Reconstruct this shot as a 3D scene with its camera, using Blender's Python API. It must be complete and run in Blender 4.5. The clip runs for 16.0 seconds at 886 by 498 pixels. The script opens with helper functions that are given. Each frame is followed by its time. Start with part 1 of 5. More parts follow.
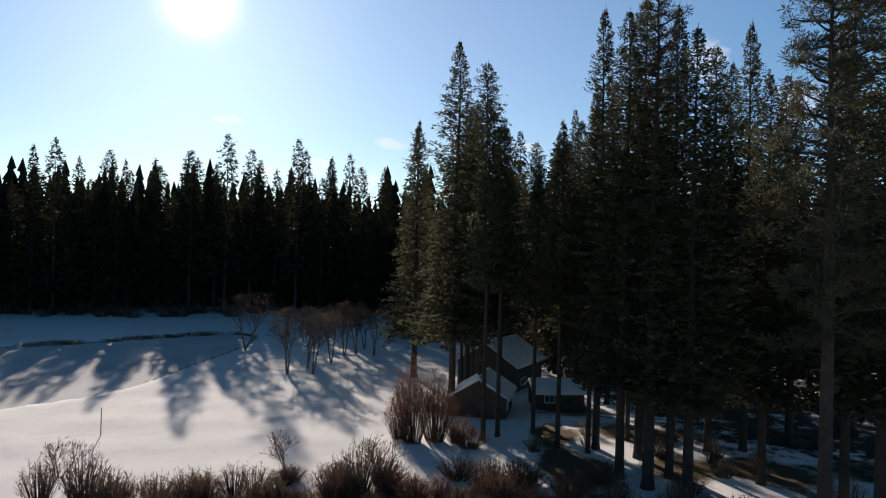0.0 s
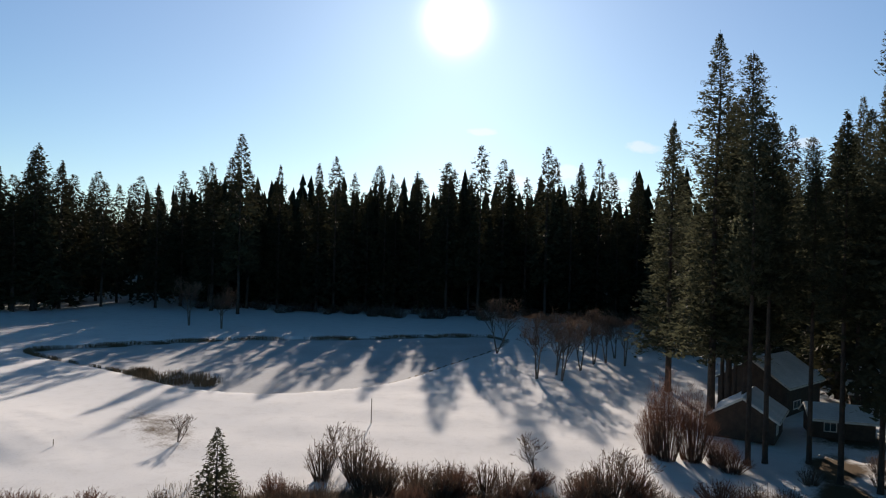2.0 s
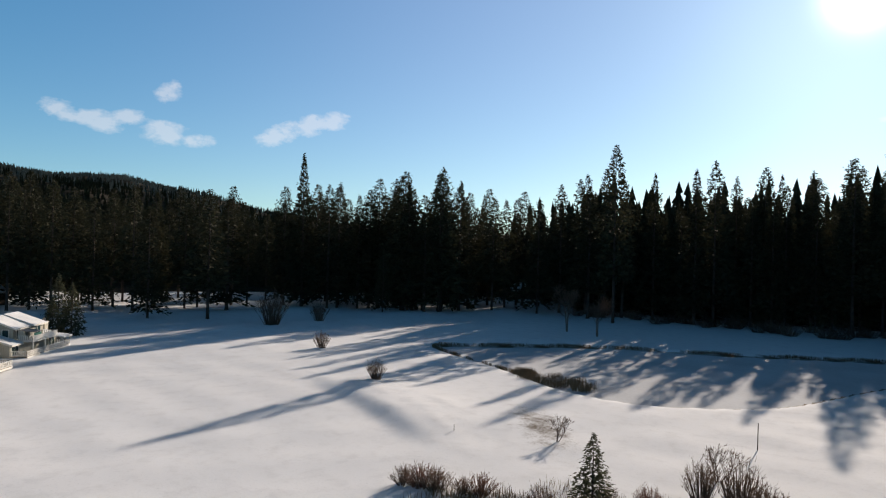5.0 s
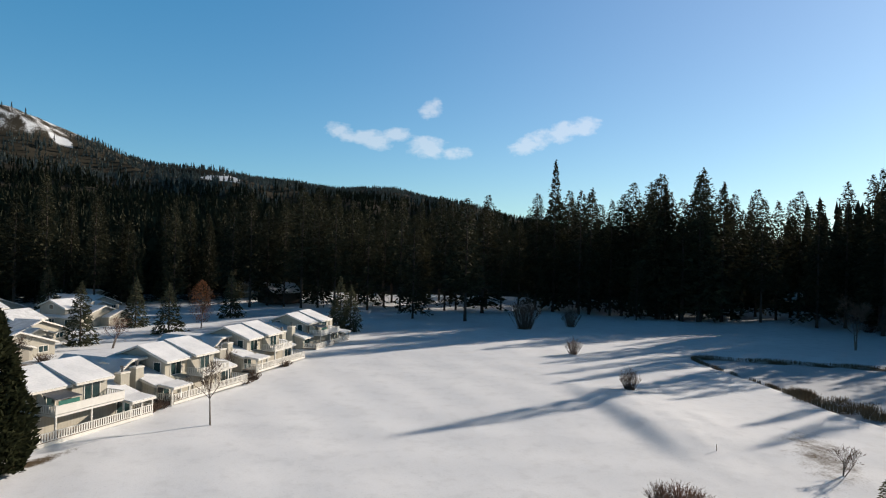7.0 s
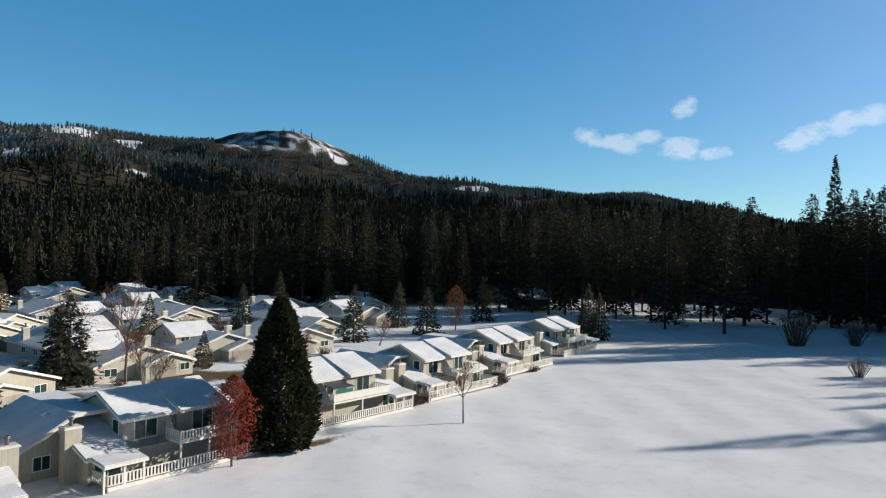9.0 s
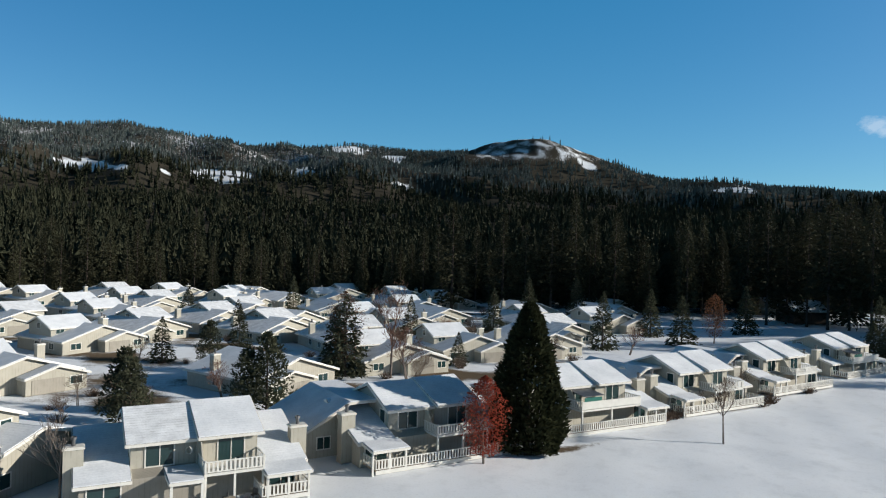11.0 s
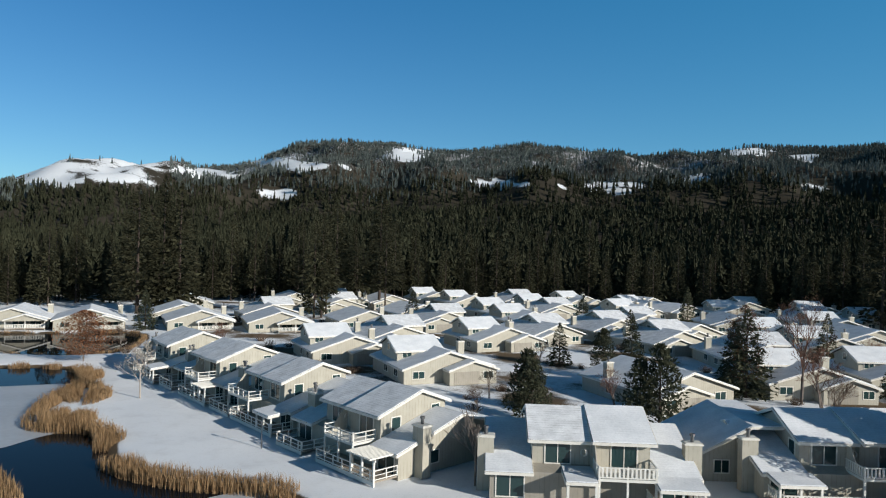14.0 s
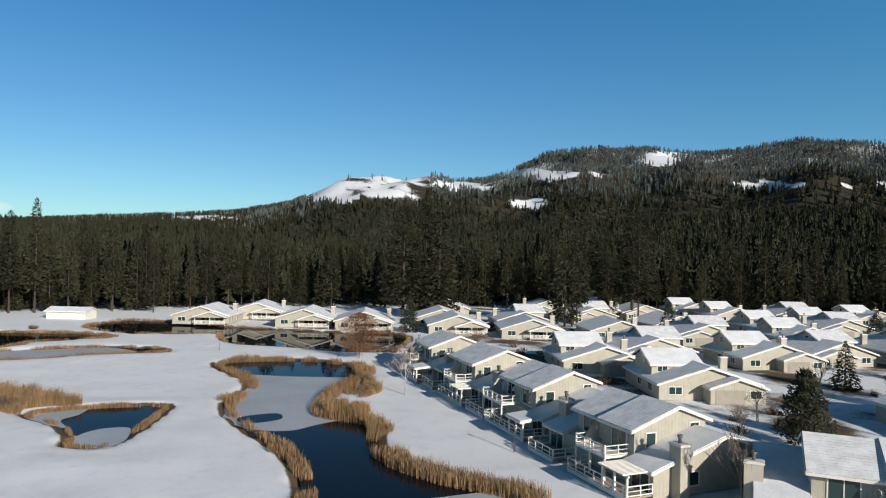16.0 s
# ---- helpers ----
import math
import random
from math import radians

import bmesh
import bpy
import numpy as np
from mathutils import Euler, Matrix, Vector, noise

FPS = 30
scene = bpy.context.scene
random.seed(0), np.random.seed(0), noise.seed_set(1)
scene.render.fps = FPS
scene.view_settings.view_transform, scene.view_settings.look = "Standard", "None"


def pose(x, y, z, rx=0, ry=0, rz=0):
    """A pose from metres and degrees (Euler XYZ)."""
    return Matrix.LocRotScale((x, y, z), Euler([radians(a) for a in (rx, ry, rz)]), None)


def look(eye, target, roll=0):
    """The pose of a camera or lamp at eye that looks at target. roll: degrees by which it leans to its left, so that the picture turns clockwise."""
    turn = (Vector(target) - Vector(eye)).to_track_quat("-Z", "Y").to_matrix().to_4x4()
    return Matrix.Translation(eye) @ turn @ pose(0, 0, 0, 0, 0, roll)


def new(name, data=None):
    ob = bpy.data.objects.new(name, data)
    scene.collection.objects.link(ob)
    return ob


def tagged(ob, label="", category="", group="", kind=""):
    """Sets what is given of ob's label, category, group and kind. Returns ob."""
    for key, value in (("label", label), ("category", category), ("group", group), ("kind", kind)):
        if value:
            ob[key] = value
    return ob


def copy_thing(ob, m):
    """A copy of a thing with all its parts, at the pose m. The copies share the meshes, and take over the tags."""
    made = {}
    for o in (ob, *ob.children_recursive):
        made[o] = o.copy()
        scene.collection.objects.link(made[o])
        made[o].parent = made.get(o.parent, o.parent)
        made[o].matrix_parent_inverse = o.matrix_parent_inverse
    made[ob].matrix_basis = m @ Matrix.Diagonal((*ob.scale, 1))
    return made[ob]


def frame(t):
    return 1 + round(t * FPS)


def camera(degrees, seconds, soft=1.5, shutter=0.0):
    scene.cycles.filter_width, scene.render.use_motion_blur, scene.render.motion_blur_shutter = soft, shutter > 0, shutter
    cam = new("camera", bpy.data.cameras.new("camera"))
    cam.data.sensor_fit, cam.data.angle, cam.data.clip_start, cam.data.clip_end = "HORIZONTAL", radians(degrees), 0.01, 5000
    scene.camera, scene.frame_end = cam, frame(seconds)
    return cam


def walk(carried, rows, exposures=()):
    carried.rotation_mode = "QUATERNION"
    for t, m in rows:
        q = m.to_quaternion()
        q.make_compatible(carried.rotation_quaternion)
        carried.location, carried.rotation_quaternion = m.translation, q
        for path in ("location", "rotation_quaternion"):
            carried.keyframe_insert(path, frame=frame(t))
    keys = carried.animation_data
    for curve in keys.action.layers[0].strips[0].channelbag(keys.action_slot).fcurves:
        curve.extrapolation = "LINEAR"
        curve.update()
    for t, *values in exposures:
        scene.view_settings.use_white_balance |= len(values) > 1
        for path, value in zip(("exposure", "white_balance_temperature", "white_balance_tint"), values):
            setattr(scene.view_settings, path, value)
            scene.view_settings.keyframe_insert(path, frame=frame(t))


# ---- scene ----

EYE = 22.0
cam = camera(65.65, 16.0, soft=1.15)
# seconds, heading, pitch, lean of a drone that turns on the spot
PATH = [
    (0.0, 0.00, 0.10, -1.37),
    (0.5, 5.21, 0.12, -1.43),
    (1.0, 10.34, 0.13, -1.45),
    (1.5, 15.47, 0.15, -1.46),
    (2.0, 20.58, 0.15, -1.50),
    (2.5, 25.39, 0.15, -1.47),
    (3.0, 30.39, 0.15, -1.48),
    (3.5, 35.48, 0.15, -1.45),
    (4.0, 40.70, 0.16, -1.47),
    (6.5, 66.65, 0.14, -1.41),
    (7.0, 71.87, 0.13, -1.46),
    (7.5, 77.10, 0.14, -1.49),
    (8.0, 82.25, 0.15, -1.49),
    (8.5, 87.30, 0.17, -1.49),
    (9.0, 92.31, 0.18, -1.48),
    (11.5, 118.06, 0.12, -1.60),
    (12.0, 123.35, 0.10, -1.61),
    (12.5, 128.72, 0.07, -1.59),
    (13.0, 134.14, 0.09, -1.56),
    (13.5, 139.50, 0.10, -1.50),
    (14.0, 144.69, 0.13, -1.45),
    (14.5, 149.91, 0.18, -1.41),
    (15.0, 155.09, 0.22, -1.43),
    (15.5, 160.31, 0.27, -1.36),
    (16.0, 165.36, 0.34, -1.29),
]
walk(cam, [(t, pose(0, 0, EYE, 90 + pitch, roll, yaw)) for t, yaw, pitch, roll in PATH],
     exposures=[(0.0, 0.26, 7400, 18), (4.0, 0.26, 7400, 17), (8.0, 0.34, 6900, 12), (12.0, 0.12, 6300, 8), (14.0, 0.10, 6300, 8), (16.0, 0.14, 6600, 10)])

# ---- world and sun ----
SUN_AZ, SUN_EL = 20.0, 18.6


def heading(az, el=0.0):
    a, e = radians(az), radians(el)
    return Vector((-math.sin(a) * math.cos(e), math.cos(a) * math.cos(e), math.sin(e)))


world = bpy.data.worlds.new("world")
scene.world = world
world.use_nodes = True
wn, wl = world.node_tree.nodes, world.node_tree.links
wn.clear()


def wnode(kind, **values):
    n = wn.new(kind)
    for k, v in values.items():
        n.inputs[k].default_value = v
    return n


def wmath(op, a, b=None):
    n = wn.new("ShaderNodeMath")
    n.operation = op
    for i, v in enumerate((a, b)):
        if v is None:
            continue
        if isinstance(v, (int, float)):
            n.inputs[i].default_value = v
        else:
            wl.new(v, n.inputs[i])
    return n.outputs[0]


sky = wn.new("ShaderNodeTexSky")
sky.sky_type = "NISHITA"
sky.sun_disc = False
sky.sun_elevation = radians(SUN_EL)
sky.sun_rotation = radians(-SUN_AZ)
sky.altitude = 1400
sky.air_density, sky.dust_density, sky.ozone_density = 1.0, 0.35, 2.5
coord = wn.new("ShaderNodeTexCoord")
unit = wn.new("ShaderNodeVectorMath")
unit.operation = "NORMALIZE"
wl.new(coord.outputs["Generated"], unit.inputs[0])


def toward(az, el):
    d = wn.new("ShaderNodeVectorMath")
    d.operation = "DOT_PRODUCT"
    wl.new(unit.outputs[0], d.inputs[0])
    d.inputs[1].default_value = heading(az, el)
    return wmath("MAXIMUM", d.outputs["Value"], 0.0)


# the aureole of the low sun: a blown-out core and a wide haze
near_sun = toward(SUN_AZ, SUN_EL)
core = wmath("MULTIPLY", wmath("POWER", near_sun, 1900.0), 18.0)
halo = wmath("MULTIPLY", wmath("POWER", near_sun, 60.0), 1.6)
wide = wmath("MULTIPLY", wmath("POWER", near_sun, 4.0), 2.0)
glow_rgb = wn.new("ShaderNodeVectorMath")
glow_rgb.operation = "SCALE"
glow_rgb.inputs[0].default_value = (1.0, 0.98, 0.95)
wl.new(wmath("ADD", core, halo), glow_rgb.inputs["Scale"])
wide_rgb = wn.new("ShaderNodeVectorMath")
wide_rgb.operation = "SCALE"
wide_rgb.inputs[0].default_value = (1.15, 1.0, 0.9)
wl.new(wide, wide_rgb.inputs["Scale"])
# light scattered twice fills the dark quarter of the sky, square to the sun
square = wn.new("ShaderNodeVectorMath")
square.operation = "DOT_PRODUCT"
wl.new(unit.outputs[0], square.inputs[0])
square.inputs[1].default_value = heading(SUN_AZ, 0)
fill = wmath("SUBTRACT", 1.0, wmath("MULTIPLY", square.outputs["Value"], square.outputs["Value"]))
fill_rgb = wn.new("ShaderNodeVectorMath")
fill_rgb.operation = "SCALE"
fill_rgb.inputs[0].default_value = (0.08, 0.80, 1.25)
wl.new(wmath("MULTIPLY", fill, fill), fill_rgb.inputs["Scale"])
low_sky = wn.new("ShaderNodeVectorMath")
wl.new(wide_rgb.outputs[0], low_sky.inputs[0])
wl.new(fill_rgb.outputs[0], low_sky.inputs[1])
both = wn.new("ShaderNodeVectorMath")
wl.new(glow_rgb.outputs[0], both.inputs[0])
wl.new(low_sky.outputs[0], both.inputs[1])

# thin drifting clouds: heading, height, half-widths
CLOUDS = [(17.6, 9.9, 1.7, 0.42, 0.0), (4.6, 8.6, 1.8, 0.6, -0.12), (10.5, 6.6, 1.6, 0.9, 0.0), (14.5, 6.0, 1.4, 0.7, 0.0), (6.5, 5.6, 1.6, 0.8, 0.0),
          (-20.5, 15.0, 2.0, 2.2, 0.0), (-27.0, 11.5, 2.4, 2.0, 0.0), (-7.0, 8.6, 1.4, 0.5, 0.0),
          (62.2, 9.9, 3.0, 1.0, 0.22), (64.8, 9.0, 2.6, 1.0, 0.3), (60.4, 10.3, 1.8, 0.9, 0.1), (78.0, 9.0, 2.6, 1.0, -0.2), (80.4, 9.5, 1.8, 0.9, -0.3), (76.0, 9.4, 1.7, 0.8, 0.2),
          (73.4, 8.5, 2.2, 1.2, 0.0), (71.0, 8.1, 1.8, 0.7, 0.0), (73.2, 11.6, 1.3, 1.0, 0.35), (198.5, 2.6, 1.5, 0.5, 0.0)]
puff = wn.new("ShaderNodeTexNoise")
puff.inputs["Scale"].default_value = 42.0
puff.inputs["Detail"].default_value = 6.0
puff.inputs["Roughness"].default_value = 0.62
stretch = wn.new("ShaderNodeMapping")
stretch.inputs["Scale"].default_value = (1, 1, 1.7)
wl.new(unit.outputs[0], stretch.inputs[0])
wl.new(stretch.outputs[0], puff.inputs["Vector"])
cover = None
for az, el, w, h, slant in CLOUDS:
    right = Vector((math.cos(radians(az)), math.sin(radians(az)), 0))
    up = right.cross(heading(az, el))
    right, up = right * math.cos(slant) + up * math.sin(slant), up * math.cos(slant) - right * math.sin(slant)
    parts_ = []
    for axis, size in ((right, w), (up, h)):
        d = wn.new("ShaderNodeVectorMath")
        d.operation = "DOT_PRODUCT"
        wl.new(unit.outputs[0], d.inputs[0])
        d.inputs[1].default_value = axis
        off = wmath("DIVIDE", wmath("SUBTRACT", d.outputs["Value"], axis.dot(heading(az, el))), radians(size))
        parts_.append(wmath("MULTIPLY", off, off))
    front = wmath("GREATER_THAN", toward(az, el), 0.9)
    blob = wmath("MULTIPLY", wmath("MAXIMUM", wmath("SUBTRACT", 1.0, wmath("ADD", *parts_)), 0.0), front)
    cover = blob if cover is None else wmath("MAXIMUM", cover, blob)
wisp = wmath("MULTIPLY", wmath("MAXIMUM", wmath("SUBTRACT", wmath("ADD", puff.outputs["Fac"], wmath("MULTIPLY", cover, 0.46)), 0.63), 0.0), 1.1)
wisp = wmath("MULTIPLY", wmath("MINIMUM", wisp, 0.30), wmath("GREATER_THAN", cover, 0.001))
add = wn.new("ShaderNodeVectorMath")
tint = wn.new("ShaderNodeVectorMath")
tint.operation = "MULTIPLY"
tall_air = wn.new("ShaderNodeSeparateXYZ")
wl.new(unit.outputs[0], tall_air.inputs[0])
rise = wn.new("ShaderNodeMapRange")
rise.inputs["From Min"].default_value, rise.inputs["From Max"].default_value = 0.08, 0.36
wl.new(tall_air.outputs["Z"], rise.inputs["Value"])
air = wn.new("ShaderNodeMix")  # clear, dry mountain air, paler low down
air.data_type = "RGBA"
air.inputs[6].default_value, air.inputs[7].default_value = (0.64, 0.92, 1.02, 1), (0.36, 0.88, 1.14, 1)
wl.new(rise.outputs[0], air.inputs["Factor"])
wl.new(air.outputs[2], tint.inputs[1])
wl.new(sky.outputs[0], tint.inputs[0])
wl.new(tint.outputs[0], add.inputs[0])
wl.new(both.outputs[0], add.inputs[1])
mixc = wn.new("ShaderNodeMix")
mixc.data_type = "RGBA"
wl.new(wisp, mixc.inputs["Factor"])
deep = wn.new("ShaderNodeMapRange")  # the zenith of a dry winter sky is far darker than the air near the horizon
deep.inputs["From Min"].default_value, deep.inputs["From Max"].default_value = 0.34, 0.66
deep.inputs["To Min"].default_value, deep.inputs["To Max"].default_value = 1.0, 0.22
wl.new(tall_air.outputs["Z"], deep.inputs["Value"])
dimmed = wn.new("ShaderNodeVectorMath")
dimmed.operation = "SCALE"
wl.new(add.outputs[0], dimmed.inputs[0])
wl.new(deep.outputs[0], dimmed.inputs["Scale"])
wl.new(dimmed.outputs[0], mixc.inputs[6])
mixc.inputs[7].default_value = (10.5, 10.5, 10.6, 1)
bg = wn.new("ShaderNodeBackground")
bg.inputs["Strength"].default_value = 0.086
wl.new(mixc.outputs[2], bg.inputs["Color"])
wo = wn.new("ShaderNodeOutputWorld")
wl.new(bg.outputs[0], wo.inputs["Surface"])

sun = new("sun", bpy.data.lights.new("sun", "SUN"))
sun.data.energy = 5.0
sun.data.angle = radians(0.5)
sun.data.color = (1.0, 0.935, 0.85)
sun.matrix_world = look(heading(SUN_AZ, SUN_EL) * 300, (0, 0, 0))

# ---- materials ----


def mat(name, dark, light, rough=0.8, scale=2.0, fine=30.0, bump=0.3, metal=0.0, through_=0.0, per_object=0.0, per_island=0.0, spec=0.3, coords="Object"):
    """Two colours mixed by a coarse and a fine noise, with fine relief; scale in marks per metre."""
    m = bpy.data.materials.new(name)
    m.use_nodes = True
    n, l = m.node_tree.nodes, m.node_tree.links
    b = n["Principled BSDF"]
    b.inputs["Roughness"].default_value = rough
    b.inputs["Metallic"].default_value = metal
    b.inputs["Specular IOR Level"].default_value = spec
    tc = n.new("ShaderNodeTexCoord")
    a, c = n.new("ShaderNodeTexNoise"), n.new("ShaderNodeTexNoise")
    a.inputs["Scale"].default_value, c.inputs["Scale"].default_value = scale, fine
    a.inputs["Detail"].default_value = 5
    for t_ in (a, c):
        l.new(tc.outputs[coords], t_.inputs["Vector"])
    s = n.new("ShaderNodeMath")
    s.operation = "MULTIPLY_ADD"
    s.inputs[1].default_value = 0.55
    l.new(c.outputs["Fac"], s.inputs[0])
    l.new(a.outputs["Fac"], s.inputs[2])
    r = n.new("ShaderNodeMapRange")
    r.inputs["From Min"].default_value, r.inputs["From Max"].default_value = 0.5, 1.05
    l.new(s.outputs[0], r.inputs["Value"])
    x = n.new("ShaderNodeMix")
    x.data_type = "RGBA"
    x.inputs[6].default_value, x.inputs[7].default_value = (*dark, 1), (*light, 1)
    l.new(r.outputs[0], x.inputs["Factor"])
    out = x.outputs[2]
    for source, amount in (("object", per_object), ("island", per_island)):
        if amount:
            if source == "object":
                rnd = n.new("ShaderNodeObjectInfo").outputs["Random"]
            else:
                rnd = n.new("ShaderNodeNewGeometry").outputs["Random Per Island"]
            v = n.new("ShaderNodeMapRange")
            v.inputs["To Min"].default_value, v.inputs["To Max"].default_value = 1 - amount, 1 + amount
            l.new(rnd, v.inputs["Value"])
            h = n.new("ShaderNodeHueSaturation")
            l.new(v.outputs[0], h.inputs["Value"])
            l.new(out, h.inputs["Color"])
            out = h.outputs[0]
    l.new(out, b.inputs["Base Color"])
    if through_:
        tr, mx = n.new("ShaderNodeBsdfTranslucent"), n.new("ShaderNodeMixShader")
        mx.inputs[0].default_value = through_
        l.new(out, tr.inputs["Color"])
        l.new(b.outputs[0], mx.inputs[1])
        l.new(tr.outputs[0], mx.inputs[2])
        l.new(mx.outputs[0], n["Material Output"].inputs["Surface"])
    if bump:
        u = n.new("ShaderNodeBump")
        u.inputs["Strength"].default_value, u.inputs["Distance"].default_value = bump, 0.05
        l.new(s.outputs[0], u.inputs["Height"])
        l.new(u.outputs[0], b.inputs["Normal"])
    return m


M = {
    "roof_snow": mat("roof_snow", (0.62, 0.64, 0.66), (0.86, 0.87, 0.88), 0.95, 0.45, 5.0, 0.35, spec=0.05),
    "thin_snow": mat("thin_snow", (0.56, 0.57, 0.58), (0.84, 0.85, 0.86), 0.8, 0.8, 7.0, 0.4),
    "shingle": mat("shingle", (0.10, 0.095, 0.09), (0.17, 0.16, 0.15), 0.9, 1.5, 12, 0.4),
    "siding": mat("siding", (0.37, 0.345, 0.28), (0.46, 0.43, 0.355), 0.8, 0.8, 18, 0.15, per_object=0.06),
    "siding_grey": mat("siding_grey", (0.27, 0.245, 0.20), (0.34, 0.312, 0.26), 0.8, 0.8, 18, 0.15, per_object=0.06),
    "trim": mat("trim", (0.62, 0.59, 0.52), (0.74, 0.71, 0.64), 0.6, 1.5, 14, 0.1),
    "white_rail": mat("white_rail", (0.62, 0.60, 0.54), (0.74, 0.72, 0.66), 0.6, 1.5, 14, 0.1),
    "deck": mat("deck", (0.24, 0.20, 0.16), (0.34, 0.29, 0.23), 0.8, 2.0, 20, 0.2),
    "metal": mat("metal", (0.10, 0.10, 0.10), (0.2, 0.2, 0.2), 0.5, 3, 20, 0.1, metal=0.7),
    "dark_wood": mat("dark_wood", (0.05, 0.035, 0.028), (0.10, 0.07, 0.05), 0.85, 1.5, 20, 0.3),
    "bark": mat("bark", (0.035, 0.027, 0.022), (0.085, 0.063, 0.05), 0.95, 1.2, 8, 0.8),
    "grey_bark": mat("grey_bark", (0.11, 0.09, 0.075), (0.24, 0.20, 0.17), 0.9, 2.0, 14, 0.4),
    "pale_bark": mat("pale_bark", (0.30, 0.26, 0.22), (0.45, 0.40, 0.35), 0.9, 2.0, 14, 0.4),
    "needles": mat("needles", (0.044, 0.050, 0.031), (0.100, 0.102, 0.062), 0.85, 0.25, 1.5, 0.0, through_=0.42, per_object=0.2, per_island=0.22, spec=0.15),
    "needles_edge": mat("needles_edge", (0.026, 0.027, 0.016), (0.058, 0.056, 0.031), 0.85, 0.25, 1.5, 0.0, through_=0.2, per_object=0.25, per_island=0.22, spec=0.1),
    # frosted trees; the haze of distance is put into this paler colour too
    "needles_frost_haze": mat("needles_frost_haze", (0.066, 0.080, 0.072), (0.165, 0.185, 0.172), 0.9, 0.006, 0.1, 0.0, through_=0.15, per_island=0.35, spec=0.1),
    "needles_far": mat("needles_far", (0.020, 0.023, 0.013), (0.042, 0.043, 0.025), 0.85, 0.01, 0.2, 0.0, through_=0.05, per_island=0.3, spec=0.1),
    "cedar": mat("cedar", (0.022, 0.027, 0.014), (0.046, 0.05, 0.024), 0.9, 0.5, 3, 0.0, through_=0.3, per_island=0.25, spec=0.05),
    "twig": mat("twig", (0.085, 0.060, 0.045), (0.19, 0.135, 0.10), 0.9, 0.6, 6, 0.0, through_=0.25, per_object=0.2, per_island=0.25),
    "red_twig": mat("red_twig", (0.115, 0.060, 0.044), (0.22, 0.125, 0.088), 0.9, 0.6, 6, 0.0, through_=0.25, per_island=0.25),
    "red_leaf": mat("red_leaf", (0.20, 0.032, 0.02), (0.42, 0.10, 0.05), 0.7, 0.8, 6, 0.0, through_=0.25, per_island=0.35),
    "rust_leaf": mat("rust_leaf", (0.13, 0.055, 0.025), (0.26, 0.12, 0.06), 0.8, 0.8, 6, 0.0, through_=0.25, per_island=0.35),
    "reed": mat("reed", (0.20, 0.125, 0.062), (0.42, 0.275, 0.145), 0.9, 0.3, 3, 0.0, through_=0.25, per_island=0.3),
    "dead_grass": mat("dead_grass", (0.12, 0.085, 0.05), (0.26, 0.19, 0.11), 0.9, 0.4, 3, 0.0, per_island=0.35),
    "ice": mat("ice", (0.36, 0.38, 0.40), (0.47, 0.49, 0.51), 0.45, 0.12, 1.5, 0.05),
    "snow_ice": mat("snow_ice", (0.50, 0.52, 0.54), (0.66, 0.68, 0.70), 0.95, 0.08, 2.0, 0.1, spec=0.03),
    "blue_tarp": mat("blue_tarp", (0.01, 0.10, 0.08), (0.02, 0.16, 0.12), 0.6, 1, 8, 0.1),
}


def courses(m, every, axis, strength, dark):
    """Lines every so many metres: shingle courses under thin snow, or the grooves of board siding."""
    n, l = m.node_tree.nodes, m.node_tree.links
    b = n["Principled BSDF"]
    source = b.inputs["Base Color"].links[0].from_socket
    tc, sp = n.new("ShaderNodeTexCoord"), n.new("ShaderNodeSeparateXYZ")
    l.new(tc.outputs["Object"], sp.inputs[0])
    if axis == "XY":
        s = n.new("ShaderNodeMath")
        l.new(sp.outputs["X"], s.inputs[0])
        l.new(sp.outputs["Y"], s.inputs[1])
        v = s.outputs[0]
    else:
        v = sp.outputs[axis]
    d, fr = n.new("ShaderNodeMath"), n.new("ShaderNodeMath")
    d.operation, fr.operation = "DIVIDE", "FRACT"
    d.inputs[1].default_value = every
    l.new(v, d.inputs[0])
    l.new(d.outputs[0], fr.inputs[0])
    nz_ = n.new("ShaderNodeTexNoise")
    nz_.inputs["Scale"].default_value = 1.3
    l.new(tc.outputs["Object"], nz_.inputs["Vector"])
    r = n.new("ShaderNodeMapRange")
    r.inputs["From Min"].default_value, r.inputs["From Max"].default_value = 0.30, 0.0
    l.new(fr.outputs[0], r.inputs["Value"])
    k = n.new("ShaderNodeMath")
    k.operation = "MULTIPLY"
    l.new(r.outputs[0], k.inputs[0])
    r2 = n.new("ShaderNodeMapRange")
    r2.inputs["From Min"].default_value, r2.inputs["From Max"].default_value, r2.inputs["To Max"].default_value = 0.38, 0.62, strength
    l.new(nz_.outputs["Fac"], r2.inputs["Value"])
    l.new(r2.outputs[0], k.inputs[1])
    x = n.new("ShaderNodeMix")
    x.data_type = "RGBA"
    l.new(k.outputs[0], x.inputs["Factor"])
    l.new(source, x.inputs[6])
    x.inputs[7].default_value = (*dark, 1)
    l.new(x.outputs[2], b.inputs["Base Color"])


courses(M["thin_snow"], 0.34, "Y", 0.5, (0.16, 0.155, 0.15))
courses(M["roof_snow"], 0.34, "Y", 0.22, (0.30, 0.30, 0.30))
courses(M["siding"], 0.42, "XY", 0.5, (0.20, 0.18, 0.135))
courses(M["siding_grey"], 0.42, "XY", 0.5, (0.16, 0.145, 0.115))


